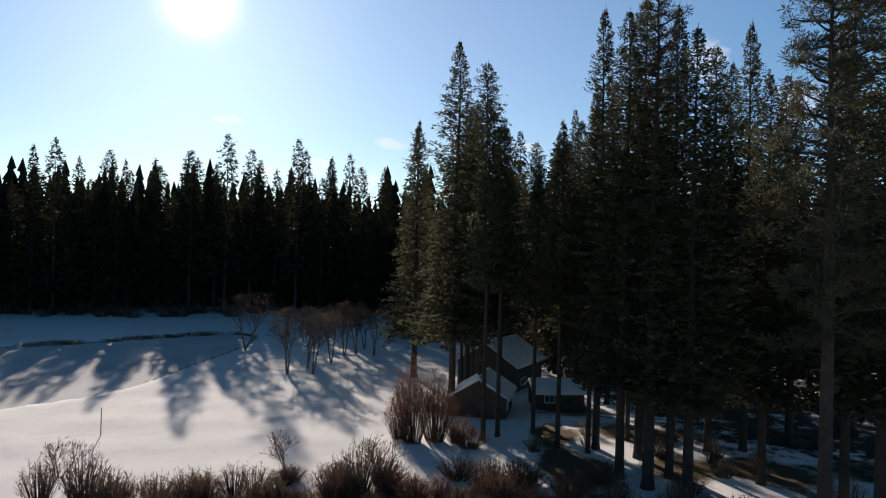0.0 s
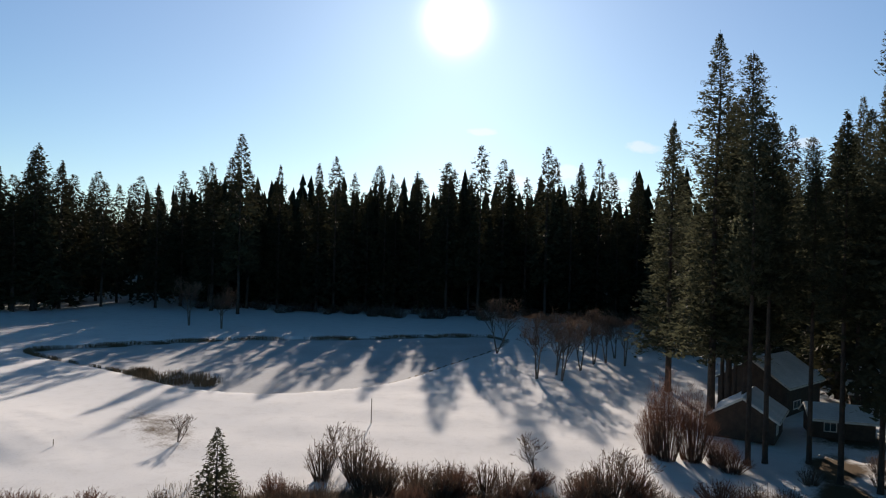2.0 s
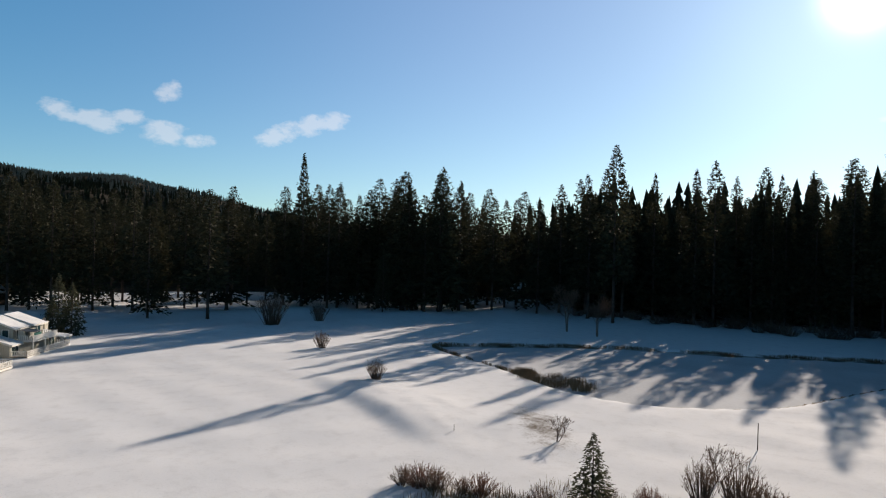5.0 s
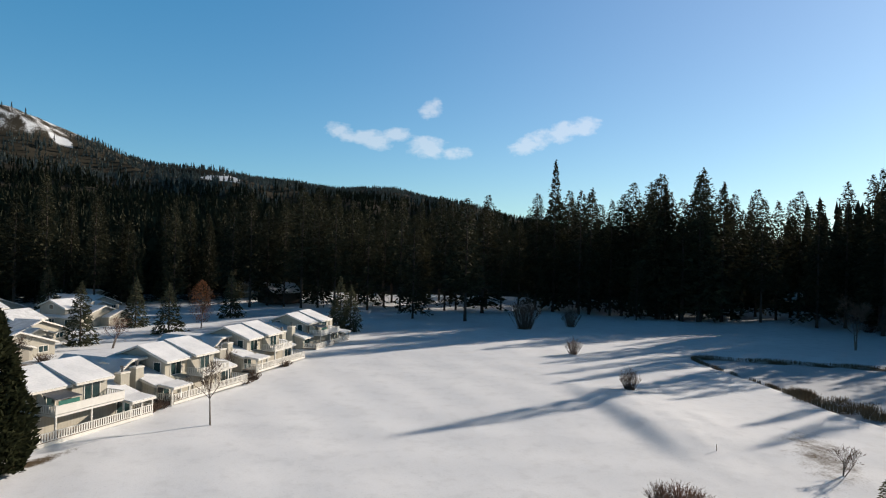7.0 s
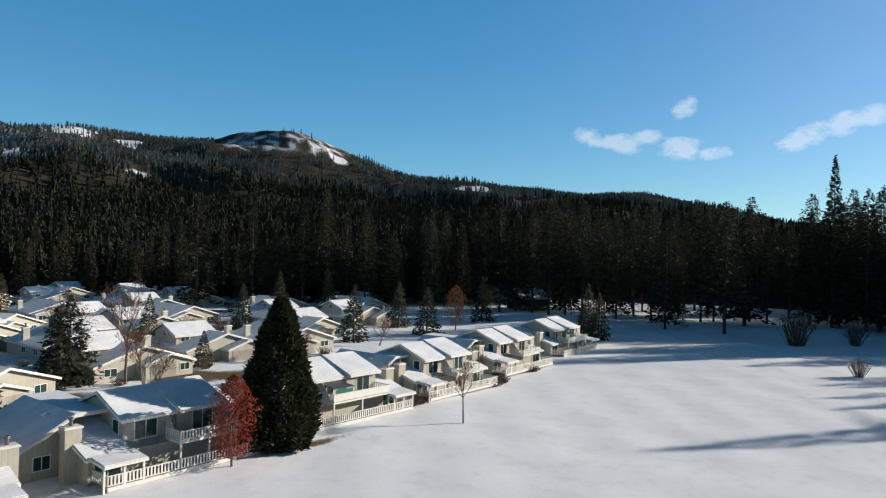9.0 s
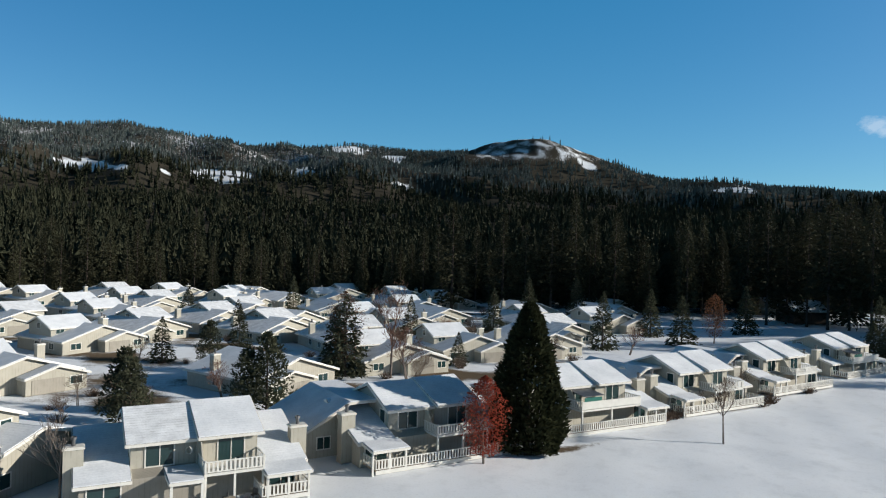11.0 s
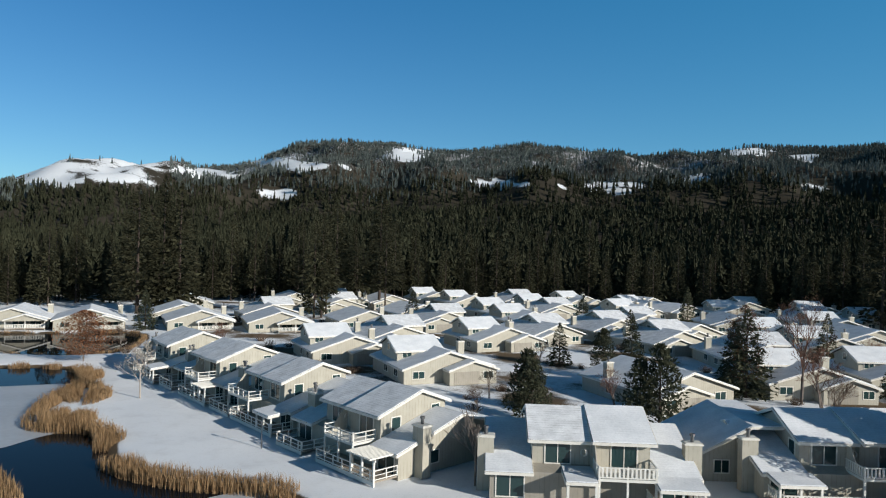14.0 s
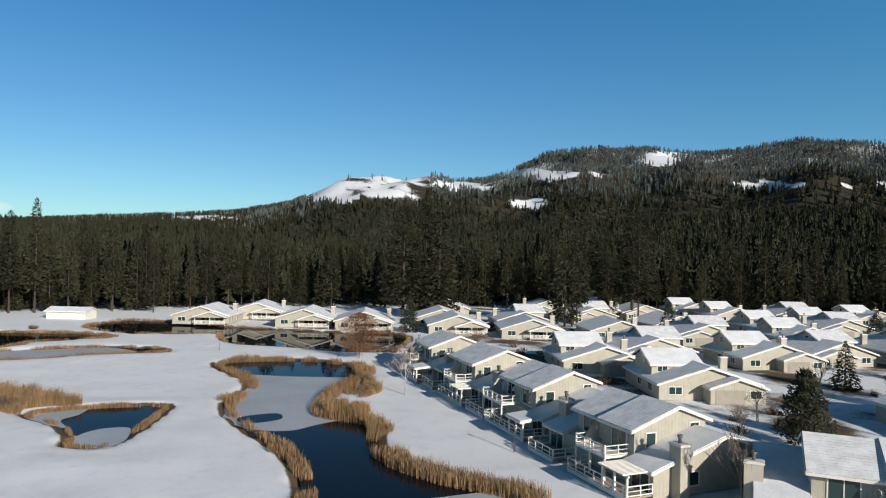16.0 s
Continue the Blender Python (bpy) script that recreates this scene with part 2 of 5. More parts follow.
def plain(name, colour, rough, **more):
    m = bpy.data.materials.new(name)
    m.use_nodes = True
    b = m.node_tree.nodes["Principled BSDF"]
    b.inputs["Base Color"].default_value = (*colour, 1)
    b.inputs["Roughness"].default_value = rough
    for k, v in more.items():
        b.inputs[k.replace("_", " ")].default_value = v
    return m


M["glass"] = plain("window_glass", (0.02, 0.045, 0.045), 0.04, Metallic=0.0)
def water_material():
    """Dark peaty water whose gloss grows towards grazing sight."""
    m = bpy.data.materials.new("water")
    m.use_nodes = True
    n, l = m.node_tree.nodes, m.node_tree.links
    n.remove(n["Principled BSDF"])
    deep_, gloss, fres, mx = n.new("ShaderNodeBsdfDiffuse"), n.new("ShaderNodeBsdfGlossy"), n.new("ShaderNodeFresnel"), n.new("ShaderNodeMixShader")
    deep_.inputs["Color"].default_value = (0.006, 0.008, 0.010, 1)
    gloss.inputs["Roughness"].default_value = 0.03
    fres.inputs["IOR"].default_value = 1.13
    nz, bp = n.new("ShaderNodeTexNoise"), n.new("ShaderNodeBump")
    nz.inputs["Scale"].default_value = 1.4
    bp.inputs["Strength"].default_value, bp.inputs["Distance"].default_value = 0.05, 0.02
    l.new(nz.outputs["Fac"], bp.inputs["Height"])
    l.new(bp.outputs[0], gloss.inputs["Normal"])
    l.new(fres.outputs[0], mx.inputs[0])
    l.new(deep_.outputs[0], mx.inputs[1])
    l.new(gloss.outputs[0], mx.inputs[2])
    l.new(mx.outputs[0], n["Material Output"].inputs["Surface"])
    return m


M["water"] = water_material()


def ground_material():
    """Snow, bare to dead grass in places and browned for shade in others, and the needle litter of the forest floor
    where the attribute says so.
    """
    m = bpy.data.materials.new("snowy_ground")
    m.use_nodes = True
    n, l = m.node_tree.nodes, m.node_tree.links
    b = n["Principled BSDF"]
    b.inputs["Roughness"].default_value = 0.95
    b.inputs["Specular IOR Level"].default_value = 0.05
    tc = n.new("ShaderNodeTexCoord")

    def noise_(scale, detail=4.0, rough=0.55):
        t_ = n.new("ShaderNodeTexNoise")
        t_.inputs["Scale"].default_value, t_.inputs["Detail"].default_value, t_.inputs["Roughness"].default_value = scale, detail, rough
        l.new(tc.outputs["Object"], t_.inputs["Vector"])
        return t_.outputs["Fac"]

    def ramp(v, lo, hi):
        r = n.new("ShaderNodeMapRange")
        r.interpolation_type = "SMOOTHSTEP"
        r.inputs["From Min"].default_value, r.inputs["From Max"].default_value = lo, hi
        l.new(v, r.inputs["Value"])
        return r.outputs[0]

    def op(kind, a, c):
        x = n.new("ShaderNodeMath")
        x.operation = kind
        for i, v in enumerate((a, c)):
            if isinstance(v, (int, float)):
                x.inputs[i].default_value = v
            else:
                l.new(v, x.inputs[i])
        return x.outputs[0]

    def mix(f, a, c):
        x = n.new("ShaderNodeMix")
        x.data_type = "RGBA"
        l.new(f, x.inputs["Factor"])
        for i, v in ((6, a), (7, c)):
            if isinstance(v, tuple):
                x.inputs[i].default_value = (*v, 1)
            else:
                l.new(v, x.inputs[i])
        return x.outputs[2]

    def attr(name):
        a = n.new("ShaderNodeAttribute")
        a.attribute_name = name
        return a.outputs["Fac"]

    coarse, mid, fine = noise_(0.03, 5), noise_(0.35, 6, 0.65), noise_(4.0, 6, 0.7)
    snow = mix(coarse, (0.76, 0.79, 0.82), (0.86, 0.865, 0.87))
    snow = mix(ramp(mid, 0.45, 0.75), snow, (0.72, 0.735, 0.75))
    snow = mix(ramp(fine, 0.52, 0.78), snow, (0.64, 0.66, 0.68))
    bare = mix(fine, (0.055, 0.042, 0.028), (0.19, 0.14, 0.09))
    worn_shade = ramp(op("ADD", op("MULTIPLY", attr("worn_shade"), 0.75), op("ADD", op("MULTIPLY", mid, 0.35), op("MULTIPLY", fine, 0.3))), 0.62, 0.82)
    out = mix(worn_shade, snow, bare)
    litter = mix(mid, (0.022, 0.02, 0.014), (0.07, 0.06, 0.045))
    wood = ramp(op("ADD", attr("forest"), op("MULTIPLY", op("SUBTRACT", mid, 0.5), 1.3)), 0.42, 0.62)
    out = mix(wood, out, litter)
    l.new(out, b.inputs["Base Color"])
    u = n.new("ShaderNodeBump")
    u.inputs["Strength"].default_value, u.inputs["Distance"].default_value = 0.35, 0.12
    l.new(op("ADD", mid, op("MULTIPLY", fine, 0.35)), u.inputs["Height"])
    l.new(u.outputs[0], b.inputs["Normal"])
    return m


M["ground"] = ground_material()

# ---- building blocks ----


class Geo:
    """Vertices and faces gathered for one mesh."""

    def __init__(self):
        self.v, self.f = [], []

    def add(self, verts, faces):
        k = len(self.v)
        self.v += [tuple(p) for p in verts]
        self.f += [tuple(i + k for i in q) for q in faces]
        return self

    def box(self, x0, x1, y0, y1, z0, z1):
        return self.add([(x, y, z) for z in (z0, z1) for y in (y0, y1) for x in (x0, x1)],
                        [(0, 2, 3, 1), (4, 5, 7, 6), (0, 1, 5, 4), (2, 6, 7, 3), (0, 4, 6, 2), (1, 3, 7, 5)])

    def prism(self, profile, a0, a1, axis="x"):
        """A closed outline in (y, z), or in (x, z) with axis y, drawn out from a0 to a1."""
        k = len(profile)
        put = (lambda a, p: (a, p[0], p[1])) if axis == "x" else (lambda a, p: (p[0], a, p[1]))
        verts = [put(a0, p) for p in profile] + [put(a1, p) for p in profile]
        return self.add(verts, [tuple(range(k)), tuple(range(2 * k - 1, k - 1, -1))] + [(i, i + k, (i + 1) % k + k, (i + 1) % k) for i in range(k)])

    def slab(self, path, thick, a0, a1, axis="x", lift=0.0):
        """A bent plate over an open line of (y, z) points."""
        low = [(p[0], p[1] + lift) for p in path]
        return self.prism(low + [(p[0], p[1] + thick) for p in reversed(low)], a0, a1, axis)

    def stick(self, p, q, r0, r1, sides=5):
        p, q = Vector(p), Vector(q)
        d = (q - p).normalized()
        u = d.cross(Vector((0, 0, 1)) if abs(d.z) < 0.9 else Vector((1, 0, 0))).normalized()
        w = d.cross(u)
        ring = [(math.cos(6.2832 * i / sides), math.sin(6.2832 * i / sides)) for i in range(sides)]
        verts = [p + (u * c + w * s) * r0 for c, s in ring] + [q + (u * c + w * s) * r1 for c, s in ring]
        return self.add(verts, [(i, (i + 1) % sides, (i + 1) % sides + sides, i + sides) for i in range(sides)])

    def mesh(self, name, material):
        me = bpy.data.meshes.new(name)
        me.from_pydata(self.v, [], self.f)
        me.materials.append(material)
        me.update()
        return me


def part(name, geo, material, parent, label=""):
    me = geo if isinstance(geo, bpy.types.Mesh) else geo.mesh(name, material)
    ob = new(name, me)
    ob.parent = parent
    if label:
        tagged(ob, label)
    return ob


def thing(name, label, category, group="", kind="", at=None):
    ob = tagged(new(name), label, category, group, kind)
    if at is not None:
        ob.matrix_basis = at
    return ob


def smooth(v, lo, hi):
    t_ = np.clip((v - lo) / (hi - lo), 0, 1)
    return t_ * t_ * (3 - 2 * t_)


def curve_loop(points, per=8):
    """A smooth closed line through a few points (Catmull-Rom)."""
    p = np.array(points, float)
    k = len(p)
    out = []
    for i in range(k):
        a, b, c, d = p[(i - 1) % k], p[i], p[(i + 1) % k], p[(i + 2) % k]
        for s in np.arange(per) / per:
            out.append(0.5 * (2 * b + (c - a) * s + (2 * a - 5 * b + 4 * c - d) * s * s + (3 * b - a - 3 * c + d) * s ** 3))
    return np.array(out)


def depth_in(loop, x, y):
    """Signed distance to a closed line: positive inside."""
    best = np.full(x.shape, 1e9)
    inside = np.zeros(x.shape, bool)
    for (ax, ay), (bx, by) in zip(loop, np.roll(loop, -1, 0)):
        dx, dy = bx - ax, by - ay
        s = np.clip(((x - ax) * dx + (y - ay) * dy) / (dx * dx + dy * dy + 1e-9), 0, 1)
        best = np.minimum(best, np.hypot(x - ax - s * dx, y - ay - s * dy))
        if abs(dy) > 1e-9:
            inside ^= ((ay > y) != (by > y)) & (x < (y - ay) * dx / dy + ax)
    return np.where(inside, best, -best)


def wavy(x, y, size, seed=0):
    """Cheap smooth noise about -1 to 1 from a sum of tilted waves."""
    rng = np.random.RandomState(seed)
    out = 0
    for k in range(6):
        a, ph = rng.rand(2) * 6.283
        w = 6.283 / size * (0.6 + 0.9 * rng.rand())
        out = out + np.sin((x * math.cos(a) + y * math.sin(a)) * w + ph)
    return out / 3.2


# ---- water ----
POND = curve_loop([(-18, -131), (-11, -140), (3, -142), (8, -136), (1.5, -118), (4.5, -101), (1.5, -88), (-3, -76), (-4, -62), (-1, -46), (-12, -38),
                   (-22, -46), (-24, -58), (-17, -66), (-13, -75), (-14, -88), (-8, -95), (-11, -108), (-17, -120)])
POCKET = curve_loop([(29, -100), (23, -103), (13.5, -103), (13, -98), (16, -84), (20, -83.5), (21, -88), (24, -94)])
FAR_POND = curve_loop([(46, -206), (35, -191), (22, -188), (11, -187), (7, -169), (-7, -160), (-18, -152), (-28, -153), (-36, -172), (-35, -184), (-22, -188), (-8, -195), (4, -201), (17, -209), (26, -218), (40, -222)])
SIDE_POND = curve_loop([(62, -158), (52, -169), (50, -174), (36, -181), (39, -187), (52, -192), (80, -192), (90, -170)])
LONG_POND = curve_loop([(80, -150), (49, -148), (40, -150), (32, -154), (20, -155), (23, -162), (36, -164), (52, -160), (80, -160)])
ICE_LAGOON = curve_loop([(-125, 99), (-120, 112), (-105, 134), (-84, 149), (-54, 174), (-44, 160), (-46, 126), (-49, 103), (-60, 89), (-74, 86), (-92, 91)])
WATERS = [POND, POCKET, FAR_POND, SIDE_POND, LONG_POND]

# ---- ground ----
RIDGE = [(-40, 1.0), (30, 1.2), (60, 2.0), (66, 2.6), (71, 3.9), (76, 5.1), (81, 4.9), (89, 5.7), (95, 6.2), (98, 6.7), (100, 7.5), (103, 8.35), (107, 8.5), (111, 8.35), (115, 8.2), (121, 8.6),
         (125, 8.0), (129, 7.9), (133, 8.3), (138, 9.1), (142, 8.5), (145, 8.3), (149, 8.8), (157, 8.2), (162, 6.3), (168, 6.0), (170, 6.2), (172, 6.35), (173.5, 5.95), (176, 4.85), (178, 3.9), (182, 3.0), (187, 2.6), (198, 1.7), (240, 1.4), (320, 1.0)]
HILL = [(-40, 0.3), (40, 0.3), (62, 1.5), (75, 3.0), (90, 4.0), (110, 4.3), (125, 4.2), (137, 4.4), (146, 3.9), (156, 3.0), (166, 2.0), (178, 1.0), (200, 0.8), (320, 0.4)]
CLEARINGS = [(147.8, 7.9, 1.6, 0.55), (158.5, 4.2, 1.4, 0.4), (121, 8.1, 1.5, 0.28), (117, 7.5, 0.9, 0.2), (140.5, 5.6, 2.6, 0.4), (131, 5.5, 2.4, 0.45), (136, 5.3, 1.0, 0.35), (124.3, 5.9, 1.1, 0.5),
             (174.5, 5.0, 1.2, 0.4), (170, 5.0, 1.4, 0.3), (174.5, 4.4, 2.0, 0.5), (164, 5.6, 2.5, 0.3), (101.5, 7.3, 1.2, 0.14), (90, 5.3, 1.6, 0.2), (116.5, 5.3, 0.9, 0.25), (185, 2.2, 3.0, 0.35), (156.5, 6.6, 2.8, 0.35), (160, 6.8, 1.5, 0.3)]


def table(rows, az):
    r = np.array(rows)
    return np.interp(az, r[:, 0], r[:, 1])


def wrapped(x, y):
    return (np.degrees(np.arctan2(-x, y)) + 40) % 360 - 40


BANK_LINE = np.array([(-98.0, 55.0), (-85.0, 53.4), (-74.0, 51.4), (-63.0, 48.6)])


def bank(x, y):
    """A low snow bank below the cart path: a short shaded face, then a crest that levels out."""
    best, side = np.full(x.shape, 1e9), np.zeros(x.shape)
    for (ax, ay), (bx, by) in zip(BANK_LINE[:-1], BANK_LINE[1:]):
        dx, dy = bx - ax, by - ay
        q = np.clip(((x - ax) * dx + (y - ay) * dy) / (dx * dx + dy * dy), 0, 1)
        off = np.hypot(x - ax - q * dx, y - ay - q * dy)
        near = off < best
        best = np.where(near, off, best)
        side = np.where(near, np.sign(dx * (y - ay) - dy * (x - ax)), side)
    d = best * side
    ends = smooth(x, -108, -88) * (1 - smooth(x, -74, -58))
    face = smooth(d, -2.4, 1.8) * (1 - smooth(d, 3.0, 20.0))
    rut = np.exp(-((d - 6.5) / 0.7) ** 2) + np.exp(-((d - 8.6) / 0.7) ** 2)
    return ends * (0.88 * face + 0.06 * face * wavy(x, y, 5, 41)) - 0.07 * rut * smooth(x, -125, -100) * (1 - smooth(x, -45, -30))


def height(x, y):
    """The lie of the land: a flat valley floor with ponds, a near wooded hill and the mountains."""
    r, az = np.hypot(x, y), wrapped(x, y)
    z = 0.25 * wavy(x, y, 60, 1) * smooth(r, 40, 120) * (1 - smooth(r, 300, 500)) + 0.06 * wavy(x, y, 11, 2)
    golf = smooth(az, 30, 50) * (1 - smooth(az, 84, 92))
    z = z + golf * smooth(r, 120, 200) * 1.2 * (1 - smooth(r, 300, 420)) * (0.5 + 0.5 * wavy(x, y, 45, 3))
    close = np.hypot(x + 80, y - 60) < 75
    if close.any():
        z[close] = z[close] + bank(x[close], y[close])
    for loop in WATERS:
        cx, cy = loop.mean(0)
        near = np.hypot(x - cx, y - cy) < 130
        if near.any():
            d = depth_in(loop, x[near], y[near]) + 0.5 * wavy(x[near], y[near], 5, 5)
            z[near] = z[near] * (1 - smooth(d, -6, -1)) - 0.9 * smooth(d, -1.6, 0.9)
    near = np.hypot(x + 85, y - 125) < 110
    if near.any():
        d = depth_in(ICE_LAGOON, x[near], y[near])
        z[near] = z[near] * (1 - smooth(d, -8, -1)) - 0.75 * smooth(d, -1.2, 0.8)
    near_top = (EYE + np.tan(np.radians(table(HILL, az))) * 950 - 22)
    hill = near_top * smooth(r, 330, 950) ** 1.15 * (1 - 0.35 * smooth(r, 950, 1300))
    far_top = (EYE + np.tan(np.radians(table(RIDGE, az))) * 2400 - 7)
    s = np.clip((r - 800) / 1600, 0, 1)
    far = far_top * (0.28 * smooth(s, 0, 0.4) + 0.72 * s ** 1.25) * (1 - 0.5 * smooth(r, 2450, 3600))
    spur = wavy(x, y, 700, 7) * 36 + wavy(x, y, 260, 8) * 15 + wavy(x, y, 90, 9) * 4
    far = far + spur * smooth(s, 0.05, 0.3) * (1 - smooth(s, 0.72, 0.97)) * np.clip(far_top / 300, 0, 1)
    return z + np.maximum(hill, far)


def slope_seen(x, y, z):
    return np.degrees(np.arctan2(z - EYE, np.hypot(x, y)))


def open_snow(x, y, z):
    """0 to 1: how open and snow-covered the mountain is at a place."""
    az, el = wrapped(x, y), slope_seen(x, y, z)
    r = np.hypot(x, y)
    out = np.full(x.shape, -1.2)
    for a, e, w, h in CLEARINGS:
        out = np.maximum(out, 1 - ((az - a) / (w * 1.1)) ** 2 - ((el - e) / (h * 1.1)) ** 2)
    out = out + 0.45 * wavy(x, y, 70, 12) + 0.35 * wavy(x, y, 28, 13)
    scattered = 0.5 * smooth(wavy(x, y, 300, 14) + 0.8 * wavy(x, y, 100, 15), 2.2, 3.0) * smooth(r, 1400, 1800)
    bald = smooth(az, 97, 99.5) * (1 - smooth(az, 109, 112)) * smooth(el, 7.2, 7.9) * (0.30 + 0.2 * wavy(x, y, 60, 16) + 0.25 * wavy(x * 0.2, y, 24, 17))
    peak = smooth(az, 166, 168.5) * (1 - smooth(az, 177, 180)) * smooth(el, 3.9, 4.8) * (0.36 + 0.3 * wavy(x, y, 90, 18) + 0.3 * wavy(x, y, 40, 19))
    scattered = np.maximum(scattered, np.maximum(bald, peak))
    return np.where(r > 1150, np.maximum(smooth(out, 0.1, 0.5), scattered), 0)


EDGE = [(-40, 62), (-22, 70), (-14, 85), (-10, 120), (-5, 175), (2, 225), (12, 232), (30, 236), (40, 255), (46, 350), (50, 290), (60, 345), (72, 385), (82, 330), (87, 275), (96, 256), (104, 260), (112, 278), (125, 300), (140, 300),
        (152, 285), (165, 272), (178, 262), (190, 245), (200, 245), (215, 230), (270, 160), (320, 62)]


# shade of the bank put into the colour (first three), ploughed edges and cart tracks on the fairway: ends, half-width,
# how bare
TRACKS_BANK_SHADE = [((-104, 60), (-86, 56.5), 2.0, 0.24), ((-86, 56.5), (-62, 53), 2.4, 0.26), ((-62, 53), (-52, 48), 2.0, 0.24), ((-110, 62), (-128, 72), 1.4, 0.3), ((-75, 70), (-38, 79), 0.5, 0.42), ((-38, 79), (-12, 82), 0.5, 0.40)]


def ground_mesh():
    azs = np.concatenate([np.arange(-36, 201, 0.6), np.arange(204, 321, 4.0)])
    rs = [0.0, 6.0, 12.0]
    while rs[-1] < 320:
        rs.append(rs[-1] * 1.0125 + 0.15)
    while rs[-1] < 4700:
        rs.append(rs[-1] * 1.018)
    rs = np.array(rs[1:])
    A, R = np.meshgrid(np.radians(azs), rs)
    x, y = -np.sin(A) * R, np.cos(A) * R
    z = height(x, y)
    k, n_ = len(azs), len(rs)
    idx = np.arange(n_ * k).reshape(n_, k)
    nxt = np.roll(idx, -1, 1)
    quads = np.stack([idx[:-1], idx[1:], nxt[1:], nxt[:-1]], -1).reshape(-1, 4)
    verts = np.stack([x, y, z], -1).reshape(-1, 3)
    verts = np.vstack([verts, [[0, 0, 0]]])
    fan = [(n_ * k, int(idx[0, i]), int(nxt[0, i])) for i in range(k)]
    me = bpy.data.meshes.new("ground")
    me.from_pydata(verts.tolist(), [], quads.tolist() + fan)
    r, az = np.hypot(x, y), wrapped(x, y)
    edge = table(EDGE, az)
    forest = smooth(r, edge - 4, edge + 30) * 0.62
    forest = np.where(r > 330, 0.9, forest)
    forest = np.where(r > 1100, 0.90 - 0.98 * open_snow(x, y, z) - 0.27 * smooth(z, 120, 230) * smooth(az, 105, 125) * (1 + 0.35 * wavy(x, y, 200, 21)), forest)
    worn_shade = 0.10 + 0.06 * wavy(x, y, 40, 36)
    for loop in WATERS + [ICE_LAGOON]:
        d = depth_in(loop, x, y)
        worn_shade = np.maximum(worn_shade, smooth(d, -2.2, -0.4) * (1 - smooth(d, 2, 4)) * (0.65 if loop is ICE_LAGOON else 1.0))
    worn_shade = np.maximum(worn_shade, 0.8 * smooth(r, 30, 40) * (1 - smooth(r, 60, 68)) * smooth(az, -30, -10) * (1 - smooth(az, 34, 46)))
    worn_shade = np.maximum(worn_shade, 0.55 * np.exp(-(((x + 60) * 0.6 + (y - 65) * 0.8) / 6) ** 2 - (((x + 60) * 0.8 - (y - 65) * 0.6) / 22) ** 2))
    # driveways and earth between the houses, browned further to stand in for shade
    village = smooth(az, 98, 106) * (1 - smooth(az, 166, 172)) * smooth(r, 78, 92) * (1 - smooth(r, 270, 300)) * smooth(-x, 36, 44)
    worn_shade = np.maximum(worn_shade, village * (0.46 + 0.36 * wavy(x, y, 16, 31)))
    wood_side = smooth(-az, 4, 10) * (1 - smooth(r, 100, 130))
    worn_shade = np.maximum(worn_shade, wood_side * (0.55 + 0.35 * wavy(x, y, 12, 33)))
    worn_shade = np.maximum(worn_shade, 0.75 * np.exp(-(((x + 76) * 0.61 + (y + 17.5) * 0.79) / 1.6) ** 2 - (((x + 76) * 0.79 - (y + 17.5) * 0.61) / 9) ** 2))
    for (ax, ay), (bx, by), w, k_ in TRACKS_BANK_SHADE:
        dx, dy = bx - ax, by - ay
        q = np.clip(((x - ax) * dx + (y - ay) * dy) / (dx * dx + dy * dy), 0, 1)
        off = np.hypot(x - ax - q * dx, y - ay - q * dy)
        worn_shade = np.maximum(worn_shade, k_ * np.exp(-(off / w) ** 2))
    for name, values in (("forest", forest), ("worn_shade", worn_shade)):
        a = me.attributes.new(name, "FLOAT", "POINT")
        a.data.foreach_set("value", np.append(values.ravel(), 0.0).astype(np.float32))
    me.materials.append(M["ground"])
    me.shade_smooth()
    return me


ground = tagged(new("ground", ground_mesh()), "snow-covered valley floor rising to wooded mountains", "ground", kind="structure")


def land(x, y):
    return float(height(np.array([float(x)]), np.array([float(y)]))[0])


def sheet(name, loop, z, material, label, category, grow=0.0):
    c = loop.mean(0)
    ring = c + (loop - c) * (1 + grow)
    me = bpy.data.meshes.new(name)
    turn = np.sum(ring[:, 0] * np.roll(ring[:, 1], -1) - np.roll(ring[:, 0], -1) * ring[:, 1])
    order = range(len(ring)) if turn > 0 else range(len(ring) - 1, -1, -1)
    me.from_pydata([(px, py, z) for px, py in ring], [], [tuple(order)])
    me.materials.append(material)
    return tagged(new(name, me), label, category, kind="structure")


for loop in WATERS:
    sheet("water", loop, -0.42, M["water"], "dark still pond water, partly frozen over", "water", 0.04)
sheet("water_ice", curve_loop([(-20, -119), (-6, -124), (6, -126), (6, -104), (3, -91), (-3, -87), (-8, -90), (-16, -95), (-19, -106)]), -0.40, M["ice"], "pale grey ice sheet on the pond", "ice")
sheet("open_water", curve_loop([(2.6, -95), (-2.2, -96.5), (-2.6, -93), (1.8, -91.5)]), -0.385, M["water"], "round hole of dark water in the ice", "water")
sheet("water_ice", curve_loop([(-10, -58), (-16, -61), (-26, -60), (-24, -46), (-12, -40)]), -0.40, M["ice"], "pale grey ice sheet on the pond", "ice")
sheet("water_ice", curve_loop([(15.2, -91), (18, -92), (20.2, -90), (21, -86), (20, -82), (15.5, -82.5)]), -0.40, M["ice"], "small rim of pale ice on the pond", "ice")
